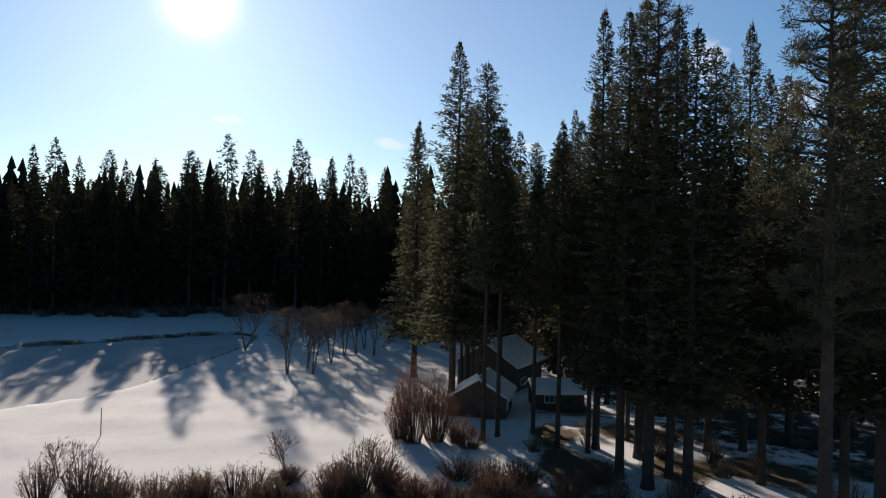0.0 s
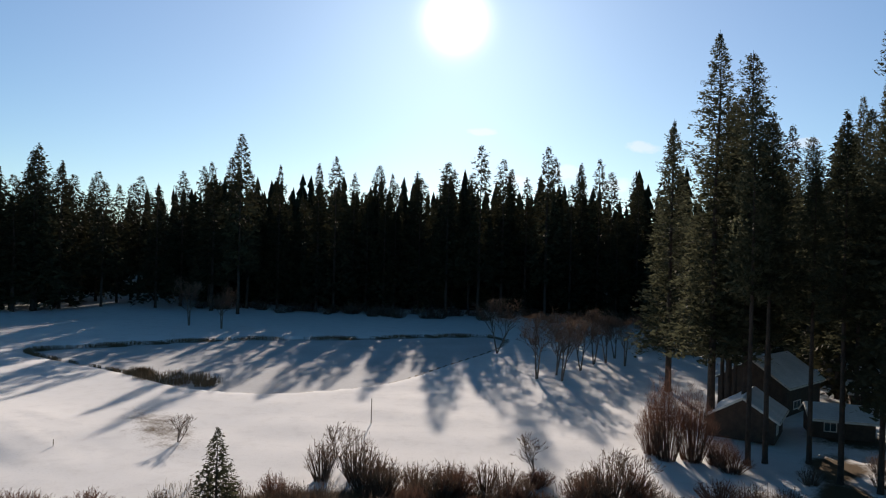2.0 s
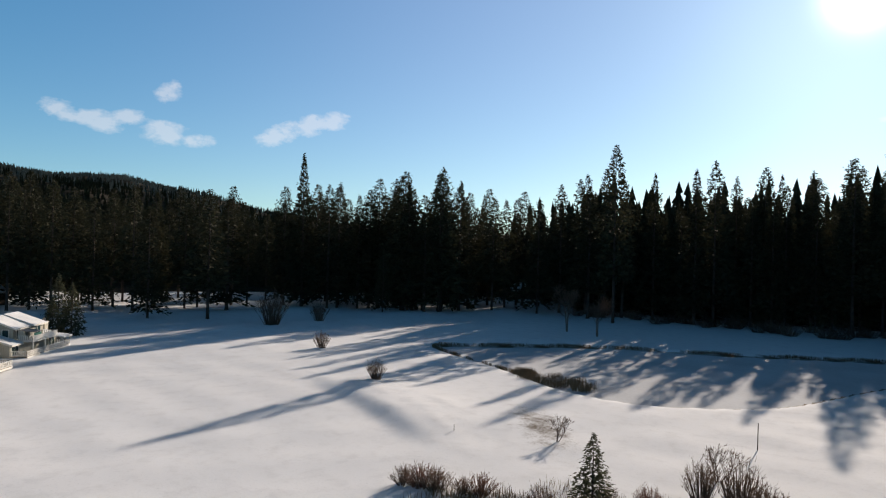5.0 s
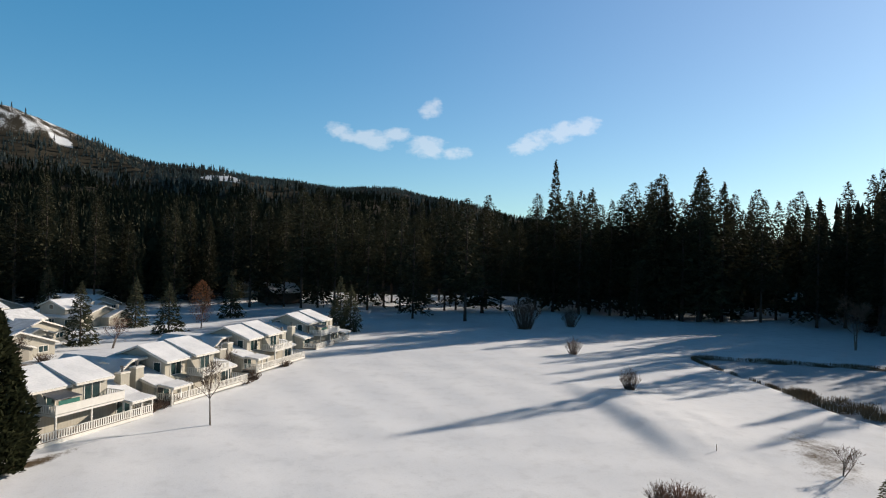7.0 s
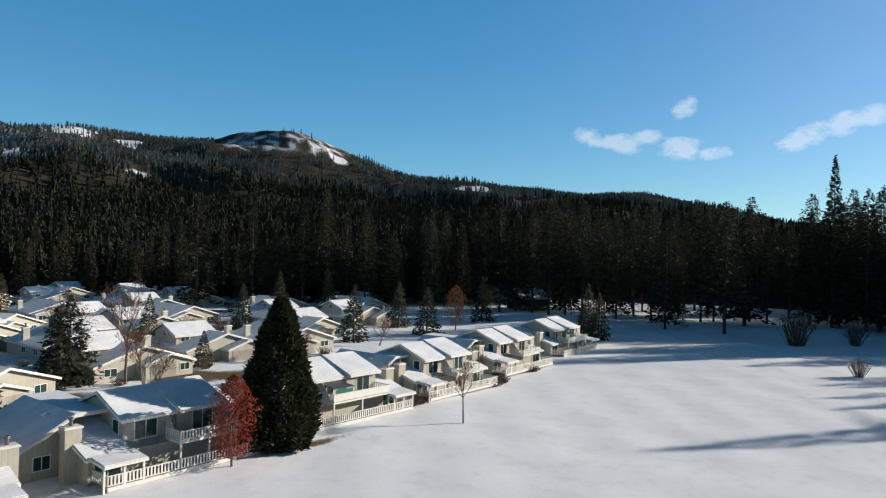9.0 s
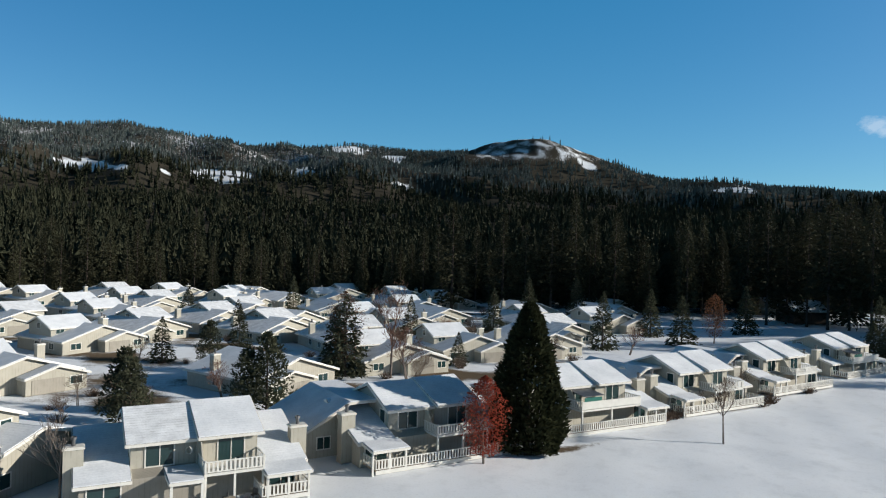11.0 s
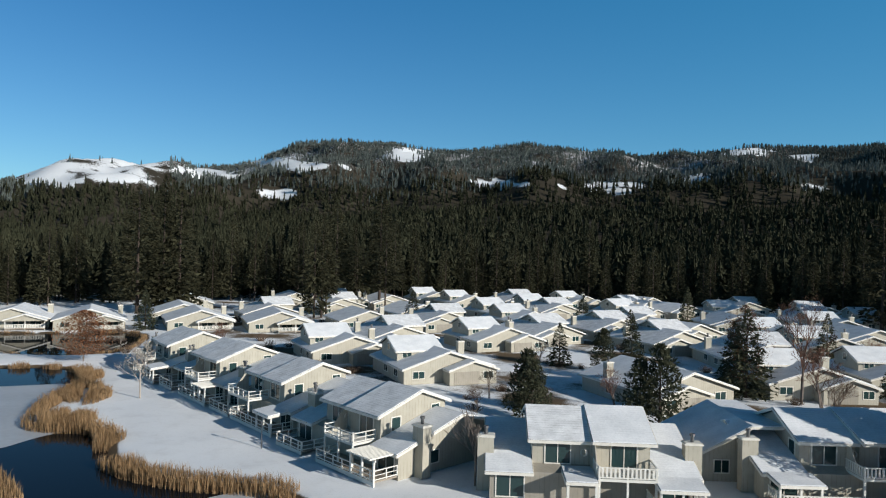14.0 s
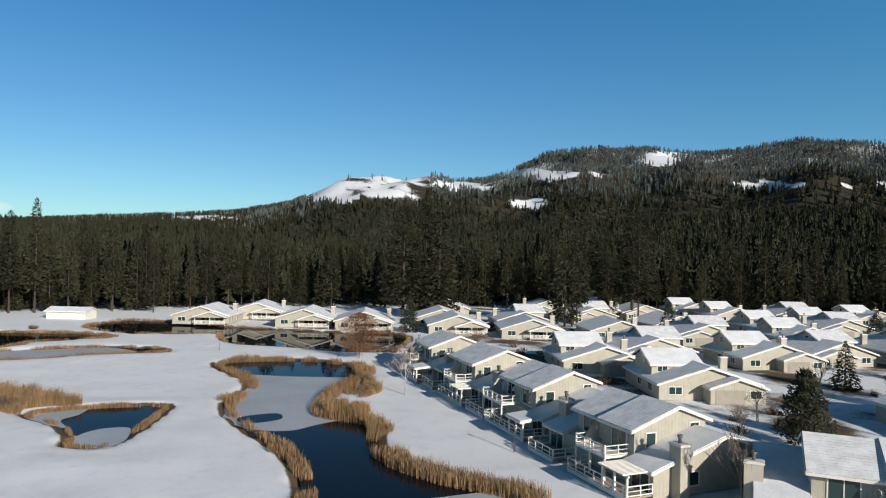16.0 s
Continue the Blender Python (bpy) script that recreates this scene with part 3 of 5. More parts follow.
sheet("water_ice", curve_loop([(31, -101), (23.5, -104), (23, -100), (24.5, -97), (23, -93), (27, -95)]), -0.40, M["ice"], "small rim of pale ice on the pond", "ice")
sheet("water_ice", curve_loop([(85, -149), (49, -146), (30, -152), (26, -158), (36, -166), (52, -162), (85, -161)]), -0.40, M["ice"], "pale grey ice along the pond", "ice")
sheet("lagoon_ice", ICE_LAGOON, -0.62, M["snow_ice"], "snow-covered ice of a frozen lagoon", "ice", 0.02)

# ---- trees ----


def trunk_geo(h, r, lean=0.0, sides=8, seed=0):
    rng = random.Random(seed)
    g = Geo()
    pts = [(lean * s * s * h + rng.uniform(-1, 1) * 0.12 * r * 4 * s, rng.uniform(-1, 1) * 0.12 * r * 4 * s, h * s) for s in (0, 0.02, 0.15, 0.35, 0.6, 0.82, 1.0)]
    rad = [r * 1.35, r * 1.05, r * 0.92, r * 0.75, r * 0.5, r * 0.25, r * 0.03]
    for i in range(6):
        g.stick(pts[i], pts[i + 1], rad[i], rad[i + 1], sides)
    return g


def conifer_crown(seed, h, radius, bare, whorls, per, tufts, tuft, droop=0.25, power=0.8, ragged=0.3, limbs=True, tips=(-0.9, 0.35)):
    """Limbs wound up the stem, drooping below and swept up near the top, each a fan of small needle sprays; lobes and gaps break the outline."""
    rng = random.Random(seed)
    g = Geo()
    p1, p2, p3 = (rng.uniform(0, 6.283) for _ in range(3))
    total = whorls * per
    for w in range(total):
        s = min(0.995, ((w + rng.random()) / total) ** 1.08)
        a = w * 2.39996 + rng.uniform(-0.5, 0.5)
        gap = math.sin(2 * a + 9 * s + p1) * 0.5 + math.sin(3 * a - 21 * s + p2) * 0.35 + math.sin(34 * s + a + p3) * 0.35
        if rng.random() < 0.08 - 0.22 * min(0, gap + 0.45):
            continue
        reach = radius * ((1 - s) ** power) * (0.55 + 0.45 * min(1, s * 6 + 0.35)) + 0.10
        ln = reach * (1 + ragged * 0.75 * gap) * (1 - 0.7 * ragged + 1.1 * ragged * rng.random())
        if rng.random() < 0.05:
            ln *= 1.25
        fall = droop * (0.4 + rng.random()) * (1.15 - 1.9 * s) - 0.10 * s
        ca, sa = math.cos(a), math.sin(a)
        z1 = h * (bare + (1 - bare) * s)
        if limbs and ln > 1.0:
            g.stick((0, 0, z1), (ca * ln * 0.8, sa * ln * 0.8, z1 - fall * ln * 0.64), 0.05 + 0.006 * ln, 0.02, 3)
        for k in range(tufts):
            q = 0.15 + 0.85 * math.sqrt((k + rng.random()) / tufts)
            d, off = ln * q, ln * 0.34 * q * rng.uniform(-1, 1)
            cx, cy, cz = ca * d - sa * off, sa * d + ca * off, z1 - fall * ln * q * q + 0.45 * rng.uniform(-1, 1) * tuft
            half = tuft * (0.5 + 0.75 * rng.random()) * (1.05 - 0.35 * q) * (0.32 + 0.68 * (1 - s) ** 0.8)
            side = rng.uniform(-0.9, 0.9)
            ux, uy = math.cos(a + side), math.sin(a + side)
            tip = rng.uniform(*tips)
            roll_ = rng.uniform(-2.0, 2.0)
            vx, vy = -uy, ux
            g.add([(cx - ux * half * 0.5, cy - uy * half * 0.5, cz - 0.2 * tip * half),
                   (cx + vx * half * 0.22, cy + vy * half * 0.22, cz + roll_ * half * 0.22),
                   (cx + ux * half, cy + uy * half, cz + tip * half),
                   (cx - vx * half * 0.22, cy - vy * half * 0.22, cz - roll_ * half * 0.22)], [(0, 1, 2), (0, 2, 3)])
    g.stick((0, 0, h * 0.95), (0, 0, h * 1.015), 0.10, 0.02, 3)
    return g


def make_conifer(seed, h, radius, bare, label, name="conifer", group="", mat_="needles", lean=0.0, **crown):
    t_ = thing(name, label, "conifer", group)
    part("trunk", trunk_geo(h, 0.0085 * h + 0.05, lean, seed=seed), M["bark"], t_)
    part("crown", conifer_crown(seed, h, radius, bare, **crown), M[mat_], t_)
    return t_


def place(kind, x, y, turn=0.0, scale=1.0, tall=None, sink=0.15, z=None):
    m = pose(x, y, (land(x, y) if z is None else z) - sink, 0, 0, turn) @ Matrix.Diagonal((scale, scale, tall or scale, 1))
    return copy_thing(kind, m)


def drop_model(ob):
    for o in (*ob.children_recursive, ob):
        bpy.data.objects.remove(o)


def on_ray(az, dist):
    v = heading(az)
    return v.x * dist, v.y * dist


# tall near conifers: heading, distance, height
TALL_MODELS = [make_conifer(40 + i, 48, 5.2, b, "tall dark pine with a bare lower trunk, by the meadow edge", "tall_pine", "tall pines by the cabins",
                            whorls=64 if b < 0.4 else 40, per=7, tufts=24, tuft=0.72, droop=0.16, power=p, ragged=0.5, tips=(-0.5, 0.9)) for i, (b, p) in enumerate(((0.20, 0.62), (0.28, 0.55), (0.16, 0.72), (0.46, 0.6)))]
TALL = [(-1.0, 92, 50), (-3.4, 95, 48), (2.2, 118, 44), (-2.2, 104, 44), (-4.9, 100, 40), (-12.9, 80, 50), (-14.8, 70, 46), (-16.2, 78, 50), (-18.6, 72, 47), (-20.0, 67, 43), (-21.4, 84, 46),
        (-23.9, 86, 49), (-25.2, 74, 40), (-27.0, 92, 42), (-30.6, 72, 52), (-32.8, 66, 50), (-34.5, 80, 52), (-9.3, 130, 42), (-11.2, 118, 44), (-7.6, 140, 44), (-10.3, 150, 46),
        (-6.2, 150, 42), (-13.7, 104, 47), (-17.5, 100, 48), (-22.6, 108, 50), (-26.4, 118, 50), (-30, 104, 50), (-36.5, 62, 50), (-38.5, 78, 50)]
rng = random.Random(5)
for i, (az, d, h) in enumerate(TALL):
    x, y = on_ray(az, d)
    place(TALL_MODELS[i % 3], x, y, rng.uniform(0, 360), 0.9 + 0.2 * rng.random(), h / 48)

def open_crown(seed, h, bare, limbs, reach, each, size):
    """A ponderosa's crown: long crooked limbs with a few forks, each ending in round brushes of needles, with sky between."""
    rng = random.Random(seed)
    wood, green = Geo(), Geo()

    def brush(c, r):
        for _ in range(each):
            d = Vector((rng.gauss(0, 1), rng.gauss(0, 1), rng.gauss(0, 0.75) + 0.2)).normalized()
            o, u = c + d * r * rng.uniform(0.2, 1.0), d * size * rng.uniform(0.7, 1.4)
            v = u.cross(Vector((rng.gauss(0, 1), rng.gauss(0, 1), rng.gauss(0, 1)))).normalized() * size * 0.15
            green.add([o - u * 0.3, o + v, o + u, o - v], [(0, 1, 2), (0, 2, 3)])

    for k in range(limbs):
        s = (k + rng.random()) / limbs
        a = k * 2.4 + rng.uniform(-0.5, 0.5)
        ln = reach * (1 - s) ** 0.5 * min(1, 0.5 + 2 * s) * rng.uniform(0.55, 1.15) + 0.5
        p = Vector((0, 0, h * (bare + (1 - bare) * s)))
        d = Vector((math.cos(a), math.sin(a), rng.uniform(-0.15, 0.35) + 0.3 * s)).normalized()
        n_ = 3 if ln > 2 else 2
        for q in range(n_):
            e = p + d * ln / n_
            wood.stick(p, e, 0.10 * (1 - q / n_) + 0.03, 0.10 * (1 - (q + 1) / n_) + 0.03, 4)
            for f in range(2 if q else 1):
                side = Vector((rng.gauss(0, 0.6), rng.gauss(0, 0.6), rng.gauss(0, 0.3) + 0.25)) * ln * 0.28
                wood.stick(e, e + side, 0.04, 0.02, 3)
                brush(e + side, 0.42 + 0.3 * rng.random())
            p, d = e, (d + Vector((rng.gauss(0, 0.3), rng.gauss(0, 0.3), rng.gauss(0, 0.2) + 0.1))).normalized()
        brush(p, 0.5 + 0.35 * rng.random())
    return wood, green


def open_pine(seed, h, label, bare=0.34, limbs=95, reach=5.2):
    t_ = thing("ponderosa_pine", label, "conifer")
    wood, green = open_crown(seed, h, bare, limbs, reach, 70, 0.22)
    part("trunk", trunk_geo(h, 0.011 * h, seed=seed), M["bark"], t_)
    part("branchwork", wood, M["bark"], t_)
    part("crown", green, M["needles"], t_)
    return t_


open_pine(71, 46, "tall ponderosa pine with long crooked open limbs").matrix_basis = pose(*on_ray(-29.4, 52), -0.1)
open_pine(72, 50, "slender ponderosa pine with a thin open top", 0.3, 90, 3.4).matrix_basis = pose(*on_ray(-17.0, 68), -0.1)

# slender pines with high crowns round the cabins
for i, (x, y, h) in enumerate(((3.2, 104.5, 45), (4.8, 102, 44), (5.2, 80.5, 40), (7.0, 82, 38), (16.6, 76.3, 40), (13.5, 78, 36), (22.5, 82, 42), (26, 88, 44), (11.5, 84, 34), (20, 106, 44))):
    place(TALL_MODELS[3], x, y, 70 * i, 0.62, h / 48)

# the wood that rings the valley: single trees along its edge
WOOD_MODELS = []
for i, (h, r_, b, p) in enumerate(((42, 5.8, 0.08, 0.75), (40, 6.2, 0.15, 0.66), (44, 5.6, 0.22, 0.6), (36, 6.0, 0.05, 0.85), (40, 5.4, 0.26, 0.52))):
    WOOD_MODELS.append(make_conifer(60 + i, h, r_, b, "dark green conifer at the edge of the wood", "edge_conifer", "conifers along the wood's edge",
                                    whorls=40, per=7, tufts=8, tuft=1.5, droop=0.24, power=p, ragged=0.42, limbs=False, mat_="needles_edge", tips=(-0.8, 0.6)))
count = 0
for lap, (back, n_) in enumerate(((3, 125), (14, 110), (26, 90))):
    for k in range(n_):
        az = -11 + 213 * (k + rng.uniform(0.1, 0.9)) / n_
        if 46.0 < az < 47.6 or (62 < az < 84 and rng.random() < 0.25):
            continue
        d = float(table(EDGE, az)) + back + rng.uniform(-4, 9)
        x, y = on_ray(az, d)
        s = (rng.uniform(0.78, 1.12) if az < 95 else rng.uniform(0.62, 1.22)) * (1.19 if -5 < az < 42 else (1.06 if az < 74 else (0.86 if az < 106 else 0.70)))
        place(WOOD_MODELS[rng.randrange(5)], x, y, rng.uniform(0, 360), s * rng.uniform(0.85, 1.1), s)
# lone trees that stand out of the skyline: heading, distance, height
for az, d, h in ((37.1, 228, 57), (41.4, 258, 47), (39.1, 240, 43), (2.3, 170, 52), (62.7, 250, 54), (59.7, 262, 46), (55.1, 262, 48), (54.0, 240, 44), (51.2, 240, 50), (49.7, 246, 46), (57.2, 252, 43),
                 (68.5, 235, 36), (69.9, 214, 38), (52.6, 236, 34), (112.0, 255, 40), (107.8, 258, 38), (103.8, 262, 36), (165.6, 236, 42), (166.8, 236, 44), (168.6, 234, 40), (149.9, 250, 42), (153.5, 255, 38)):
    x, y = on_ray(az, d)
    k = rng.randrange(5)
    place(WOOD_MODELS[k], x, y, rng.uniform(0, 360), rng.uniform(1.15, 1.45), h / (42, 40, 44, 36, 40)[k])


def scatter_forest(name, label, spots, model_geos, material, kind="stuff"):
    """Many trees in one mesh: copies of a few small crowns, each at its own place, size and turn."""
    vs, fs, k = [], [], 0
    arrays = [(np.array(g.v), g.f) for g in model_geos]
    groups = {}
    r_ = np.random.RandomState(3)
    for i, (x, y, z, sx, sz) in enumerate(spots):
        v, f = arrays[i % len(arrays)]
        a = r_.rand() * 6.283
        c, s = math.cos(a), math.sin(a)
        p = np.empty_like(v)
        p[:, 0], p[:, 1], p[:, 2] = x + (v[:, 0] * c - v[:, 1] * s) * sx, y + (v[:, 0] * s + v[:, 1] * c) * sx, z + v[:, 2] * sz
        vs.append(p)
        groups.setdefault(i % len(arrays), []).append(k)
        k += len(v)
    verts = np.vstack(vs)
    loops, starts, totals = [], [], []
    faces = []
    for j, offs in groups.items():
        f = np.array([q for q in arrays[j][1]])
        faces.append((f[None] + np.array(offs)[:, None, None]).reshape(-1, f.shape[1]))
    faces = np.vstack(faces)
    me = bpy.data.meshes.new(name)
    me.vertices.add(len(verts))
    me.vertices.foreach_set("co", verts.astype(np.float32).ravel())
    me.loops.add(faces.size)
    me.loops.foreach_set("vertex_index", faces.astype(np.int32).ravel())
    me.polygons.add(len(faces))
    me.polygons.foreach_set("loop_start", np.arange(0, faces.size, 3, dtype=np.int32))
    me.update(calc_edges=True)
    me.materials.append(material)
    return tagged(new(name, me), label, "forest", kind=kind)


def small_crown(seed, h, radius, whorls, per, bare=0.08):
    """A light crown of triangular sprays only."""
    r_ = random.Random(seed)
    g = Geo()
    for w in range(whorls):
        s = w / whorls
        z0 = h * (bare + (1 - bare) * s)
        reach = radius * (1 - s) ** 0.8 * r_.uniform(0.7, 1.2) + 0.3
        t0 = r_.uniform(0, 6.283)
        step = h * (1 - bare) / whorls
        for b in range(per):
            a = t0 + 6.283 * (b + r_.uniform(-0.25, 0.25)) / per
            wd = 6.283 / per * 0.75
            ln = reach * r_.uniform(0.75, 1.2)
            g.add([(0, 0, z0 + step * 1.1), (math.cos(a - wd) * ln, math.sin(a - wd) * ln, z0 - step * r_.uniform(0.1, 0.7)),
                   (math.cos(a + wd) * ln, math.sin(a + wd) * ln, z0 - step * r_.uniform(0.1, 0.7))], [(0, 1, 2)])
    return g


def spots_ring(n_, az0, az1, r0, r1, size, seed, keep=None, bias=1.0):
    r_ = np.random.RandomState(seed)
    az = az0 + (az1 - az0) * r_.rand(n_)
    q = r_.rand(n_) ** bias
    d = np.sqrt(r0 * r0 + (r1 * r1 - r0 * r0) * q)
    x, y = -np.sin(np.radians(az)) * d, np.cos(np.radians(az)) * d
    z = height(x, y)
    ok = d > table(EDGE, az % 360 if az0 > 0 else az) + 20
    if keep is not None:
        ok &= keep(x, y, z, r_.rand(n_))
    tall_ = size * (0.6 + 0.6 * r_.rand(n_))
    return [(a, b, c - 0.5, w, h) for a, b, c, w, h in zip(x[ok], y[ok], z[ok], tall_[ok] * (0.85 + 0.3 * r_.rand(ok.sum())), tall_[ok])]


mid_models = [small_crown(80 + i, 40, 6.2, 12, 4, 0.1) for i in range(4)]
scatter_forest("forest_behind_edge", "dense dark conifer forest behind the wood's edge", spots_ring(1700, -38, 44, 240, 420, 1.12, 10) + spots_ring(900, 44, 95, 270, 560, 0.9, 11) + spots_ring(3400, 95, 202, 270, 620, 0.62, 14), mid_models, M["needles_far"])
hill_models = [small_crown(90 + i, 30, 6.0, 5, 4, 0.0) for i in range(4)]


def thin_high(x, y, z, rnd):
    r = np.hypot(x, y)
    dens = 1.0 - 0.95 * open_snow(x, y, z) - 0.40 * smooth(z, 120, 240) * (0.7 + 0.6 * wavy(x, y, 200, 21))
    az, el = wrapped(x, y), slope_seen(x, y, z)
    bald = ((az > 166.5) & (az < 178.5) & (el > 4.2)) | ((az > 98) & (az < 111) & (el > 7.4))
    return (rnd < dens) & ~(bald & (rnd > 0.012))


scatter_forest("hill_forest", "conifer forest covering the lower hillside", spots_ring(13000, 44, 200, 560, 1250, 0.58, 12, thin_high), hill_models, M["needles_far"])
far_models = [small_crown(95 + i, 18, 4.0, 3, 3, 0.0) for i in range(4)]
high = spots_ring(56000, 60, 202, 1200, 2520, 0.8, 13, thin_high)
tone = np.random.RandomState(4).rand(len(high))
spot = np.array(high)
frosty = spot[:, 2] > 75 + 95 * tone + 45 * wavy(spot[:, 0], spot[:, 1], 500, 22)
scatter_forest("mountain_forest", "frosted conifer forest high on the mountainside, with haze in its colour", [p for p, f in zip(high, frosty) if f], far_models, M["needles_frost_haze"])
scatter_forest("mountain_forest", "dark conifer forest low on the mountainside", [p for p, f in zip(high, frosty) if not f], far_models, M["needles_far"])

# ---- houses ----


def window_part(house, x0, x1, z0, z1, y, panes=2, face="y", out=-1, name="window"):
    """A framed window set on a wall: face y looks along -y or +y by out, face x along x."""
    def put(g, a0, a1, d0, d1, c0, c1):
        lo, hi = sorted((y + out * d0, y + out * d1))
        return g.box(a0, a1, lo, hi, c0, c1) if face == "y" else g.box(lo, hi, a0, a1, c0, c1)
    f = Geo()
    t_ = 0.11
    for a0, a1, c0, c1 in ((x0 - t_, x1 + t_, z1, z1 + t_), (x0 - t_, x1 + t_, z0 - t_, z0), (x0 - t_, x0, z0, z1), (x1, x1 + t_, z0, z1)):
        put(f, a0, a1, -0.02, 0.07, c0, c1)
    w = (x1 - x0) / panes
    for k in range(1, panes):
        put(f, x0 + k * w - 0.04, x0 + k * w + 0.04, -0.02, 0.05, z0, z1)
    win = part(name, f, M["trim"], house)
    for k in range(panes):
        part("pane", put(Geo(), x0 + k * w + (0.04 if k else 0), x0 + (k + 1) * w - (0.04 if k < panes - 1 else 0), 0.004, 0.02, z0, z1), M["glass"], win)
    return win


def railing(house, x0, x1, y0, y1, z, solid=False, gap=0.16, high=1.02, name="railing", rail="white_rail", open_rail=False):
    """A run of white railing with balusters, or with boards, along x or along y."""
    g = Geo()
    along_x = abs(x1 - x0) > abs(y1 - y0)
    a0, a1 = sorted((x0, x1) if along_x else (y0, y1))
    c = y0 if along_x else x0
    def bar(p, q, w, b, t_):
        g.box(p, q, c - w, c + w, b, t_) if along_x else g.box(c - w, c + w, p, q, b, t_)
    bar(a0, a1, 0.06, z + high - 0.09, z + high)
    bar(a0, a1, 0.035, z + 0.08, z + 0.18)
    if open_rail:
        for k in range(int((a1 - a0) / 1.5) + 2):
            p = min(a1 - 0.05, a0 + 0.05 + k * 1.5)
            bar(p - 0.05, p + 0.05, 0.05, z, z + high - 0.05)
        bar(a0, a1, 0.03, z + 0.5, z + 0.56)
        return part(name, g, M[rail], house)
    n_ = max(2, int((a1 - a0) / (gap * 2.1)))
    for i in range(n_ + 1):
        p = a0 + (a1 - a0) * i / n_
        h = (a1 - a0) / n_ * (0.49 if solid else 0.24)
        bar(max(a0, p - h), min(a1, p + h), 0.02, z + 0.1, z + high - 0.05)
    return part(name, g, M[rail], house)


def post(house, x, y, z0, z1, w=0.09, mat_="white_rail"):
    return part("post", Geo().box(x - w, x + w, y - w, y + w, z0, z1), M[mat_], house)


def chimney(house, x, y, z1, w=0.75, d=0.55):
    c = part("chimney", Geo().box(x - w, x + w, y - d, y + d, 0, z1), M["siding"], house)
    part("chimney_cap", Geo().box(x - w - 0.1, x + w + 0.1, y - d - 0.1, y + d + 0.1, z1, z1 + 0.14).box(x - w, x + w, y - d, y + d, z1 + 0.14, z1 + 0.2), M["trim"], c)
    part("flue", Geo().stick((x, y, z1 + 0.2), (x, y, z1 + 0.75), 0.16, 0.16, 10).stick((x, y, z1 + 0.75), (x, y, z1 + 0.95), 0.26, 0.24, 10), M["metal"], c)
    return c


def snowy_roof(house, path, x0, x1, axis="x", snow="roof_snow", seed=0):
    """A roof plate with white barge boards and a lying layer of snow."""
    r = part("roof", Geo().slab(path, 0.2, x0, x1, axis), M["shingle"], house, "shingled roof under a layer of snow")
    part("barge_board", Geo().slab(path, 0.26, x0 - 0.05, x0 + 0.002, axis, -0.06), M["trim"], r)
    part("barge_board", Geo().slab(path, 0.26, x1 - 0.002, x1 + 0.05, axis, -0.06), M["trim"], r)
    for p, s in ((path[0], -1), (path[-1], 1)):
        y0, y1 = sorted((p[0], p[0] + s * 0.05))
        e = Geo().box(x0, x1, y0, y1, p[1] - 0.06, p[1] + 0.2) if axis == "x" else Geo().box(y0, y1, x0, x1, p[1] - 0.06, p[1] + 0.2)
        part("eave_board", e, M["trim"], r)
    inner = [(p[0] + (0.03 if i == 0 else (-0.03 if i == len(path) - 1 else 0)), p[1]) for i, p in enumerate(path)]
    part("snow_layer", Geo().slab(inner, 0.09, x0 + 0.04, x1 - 0.04, axis, 0.2), M[snow], r, "thin wind-packed snow")
    return r


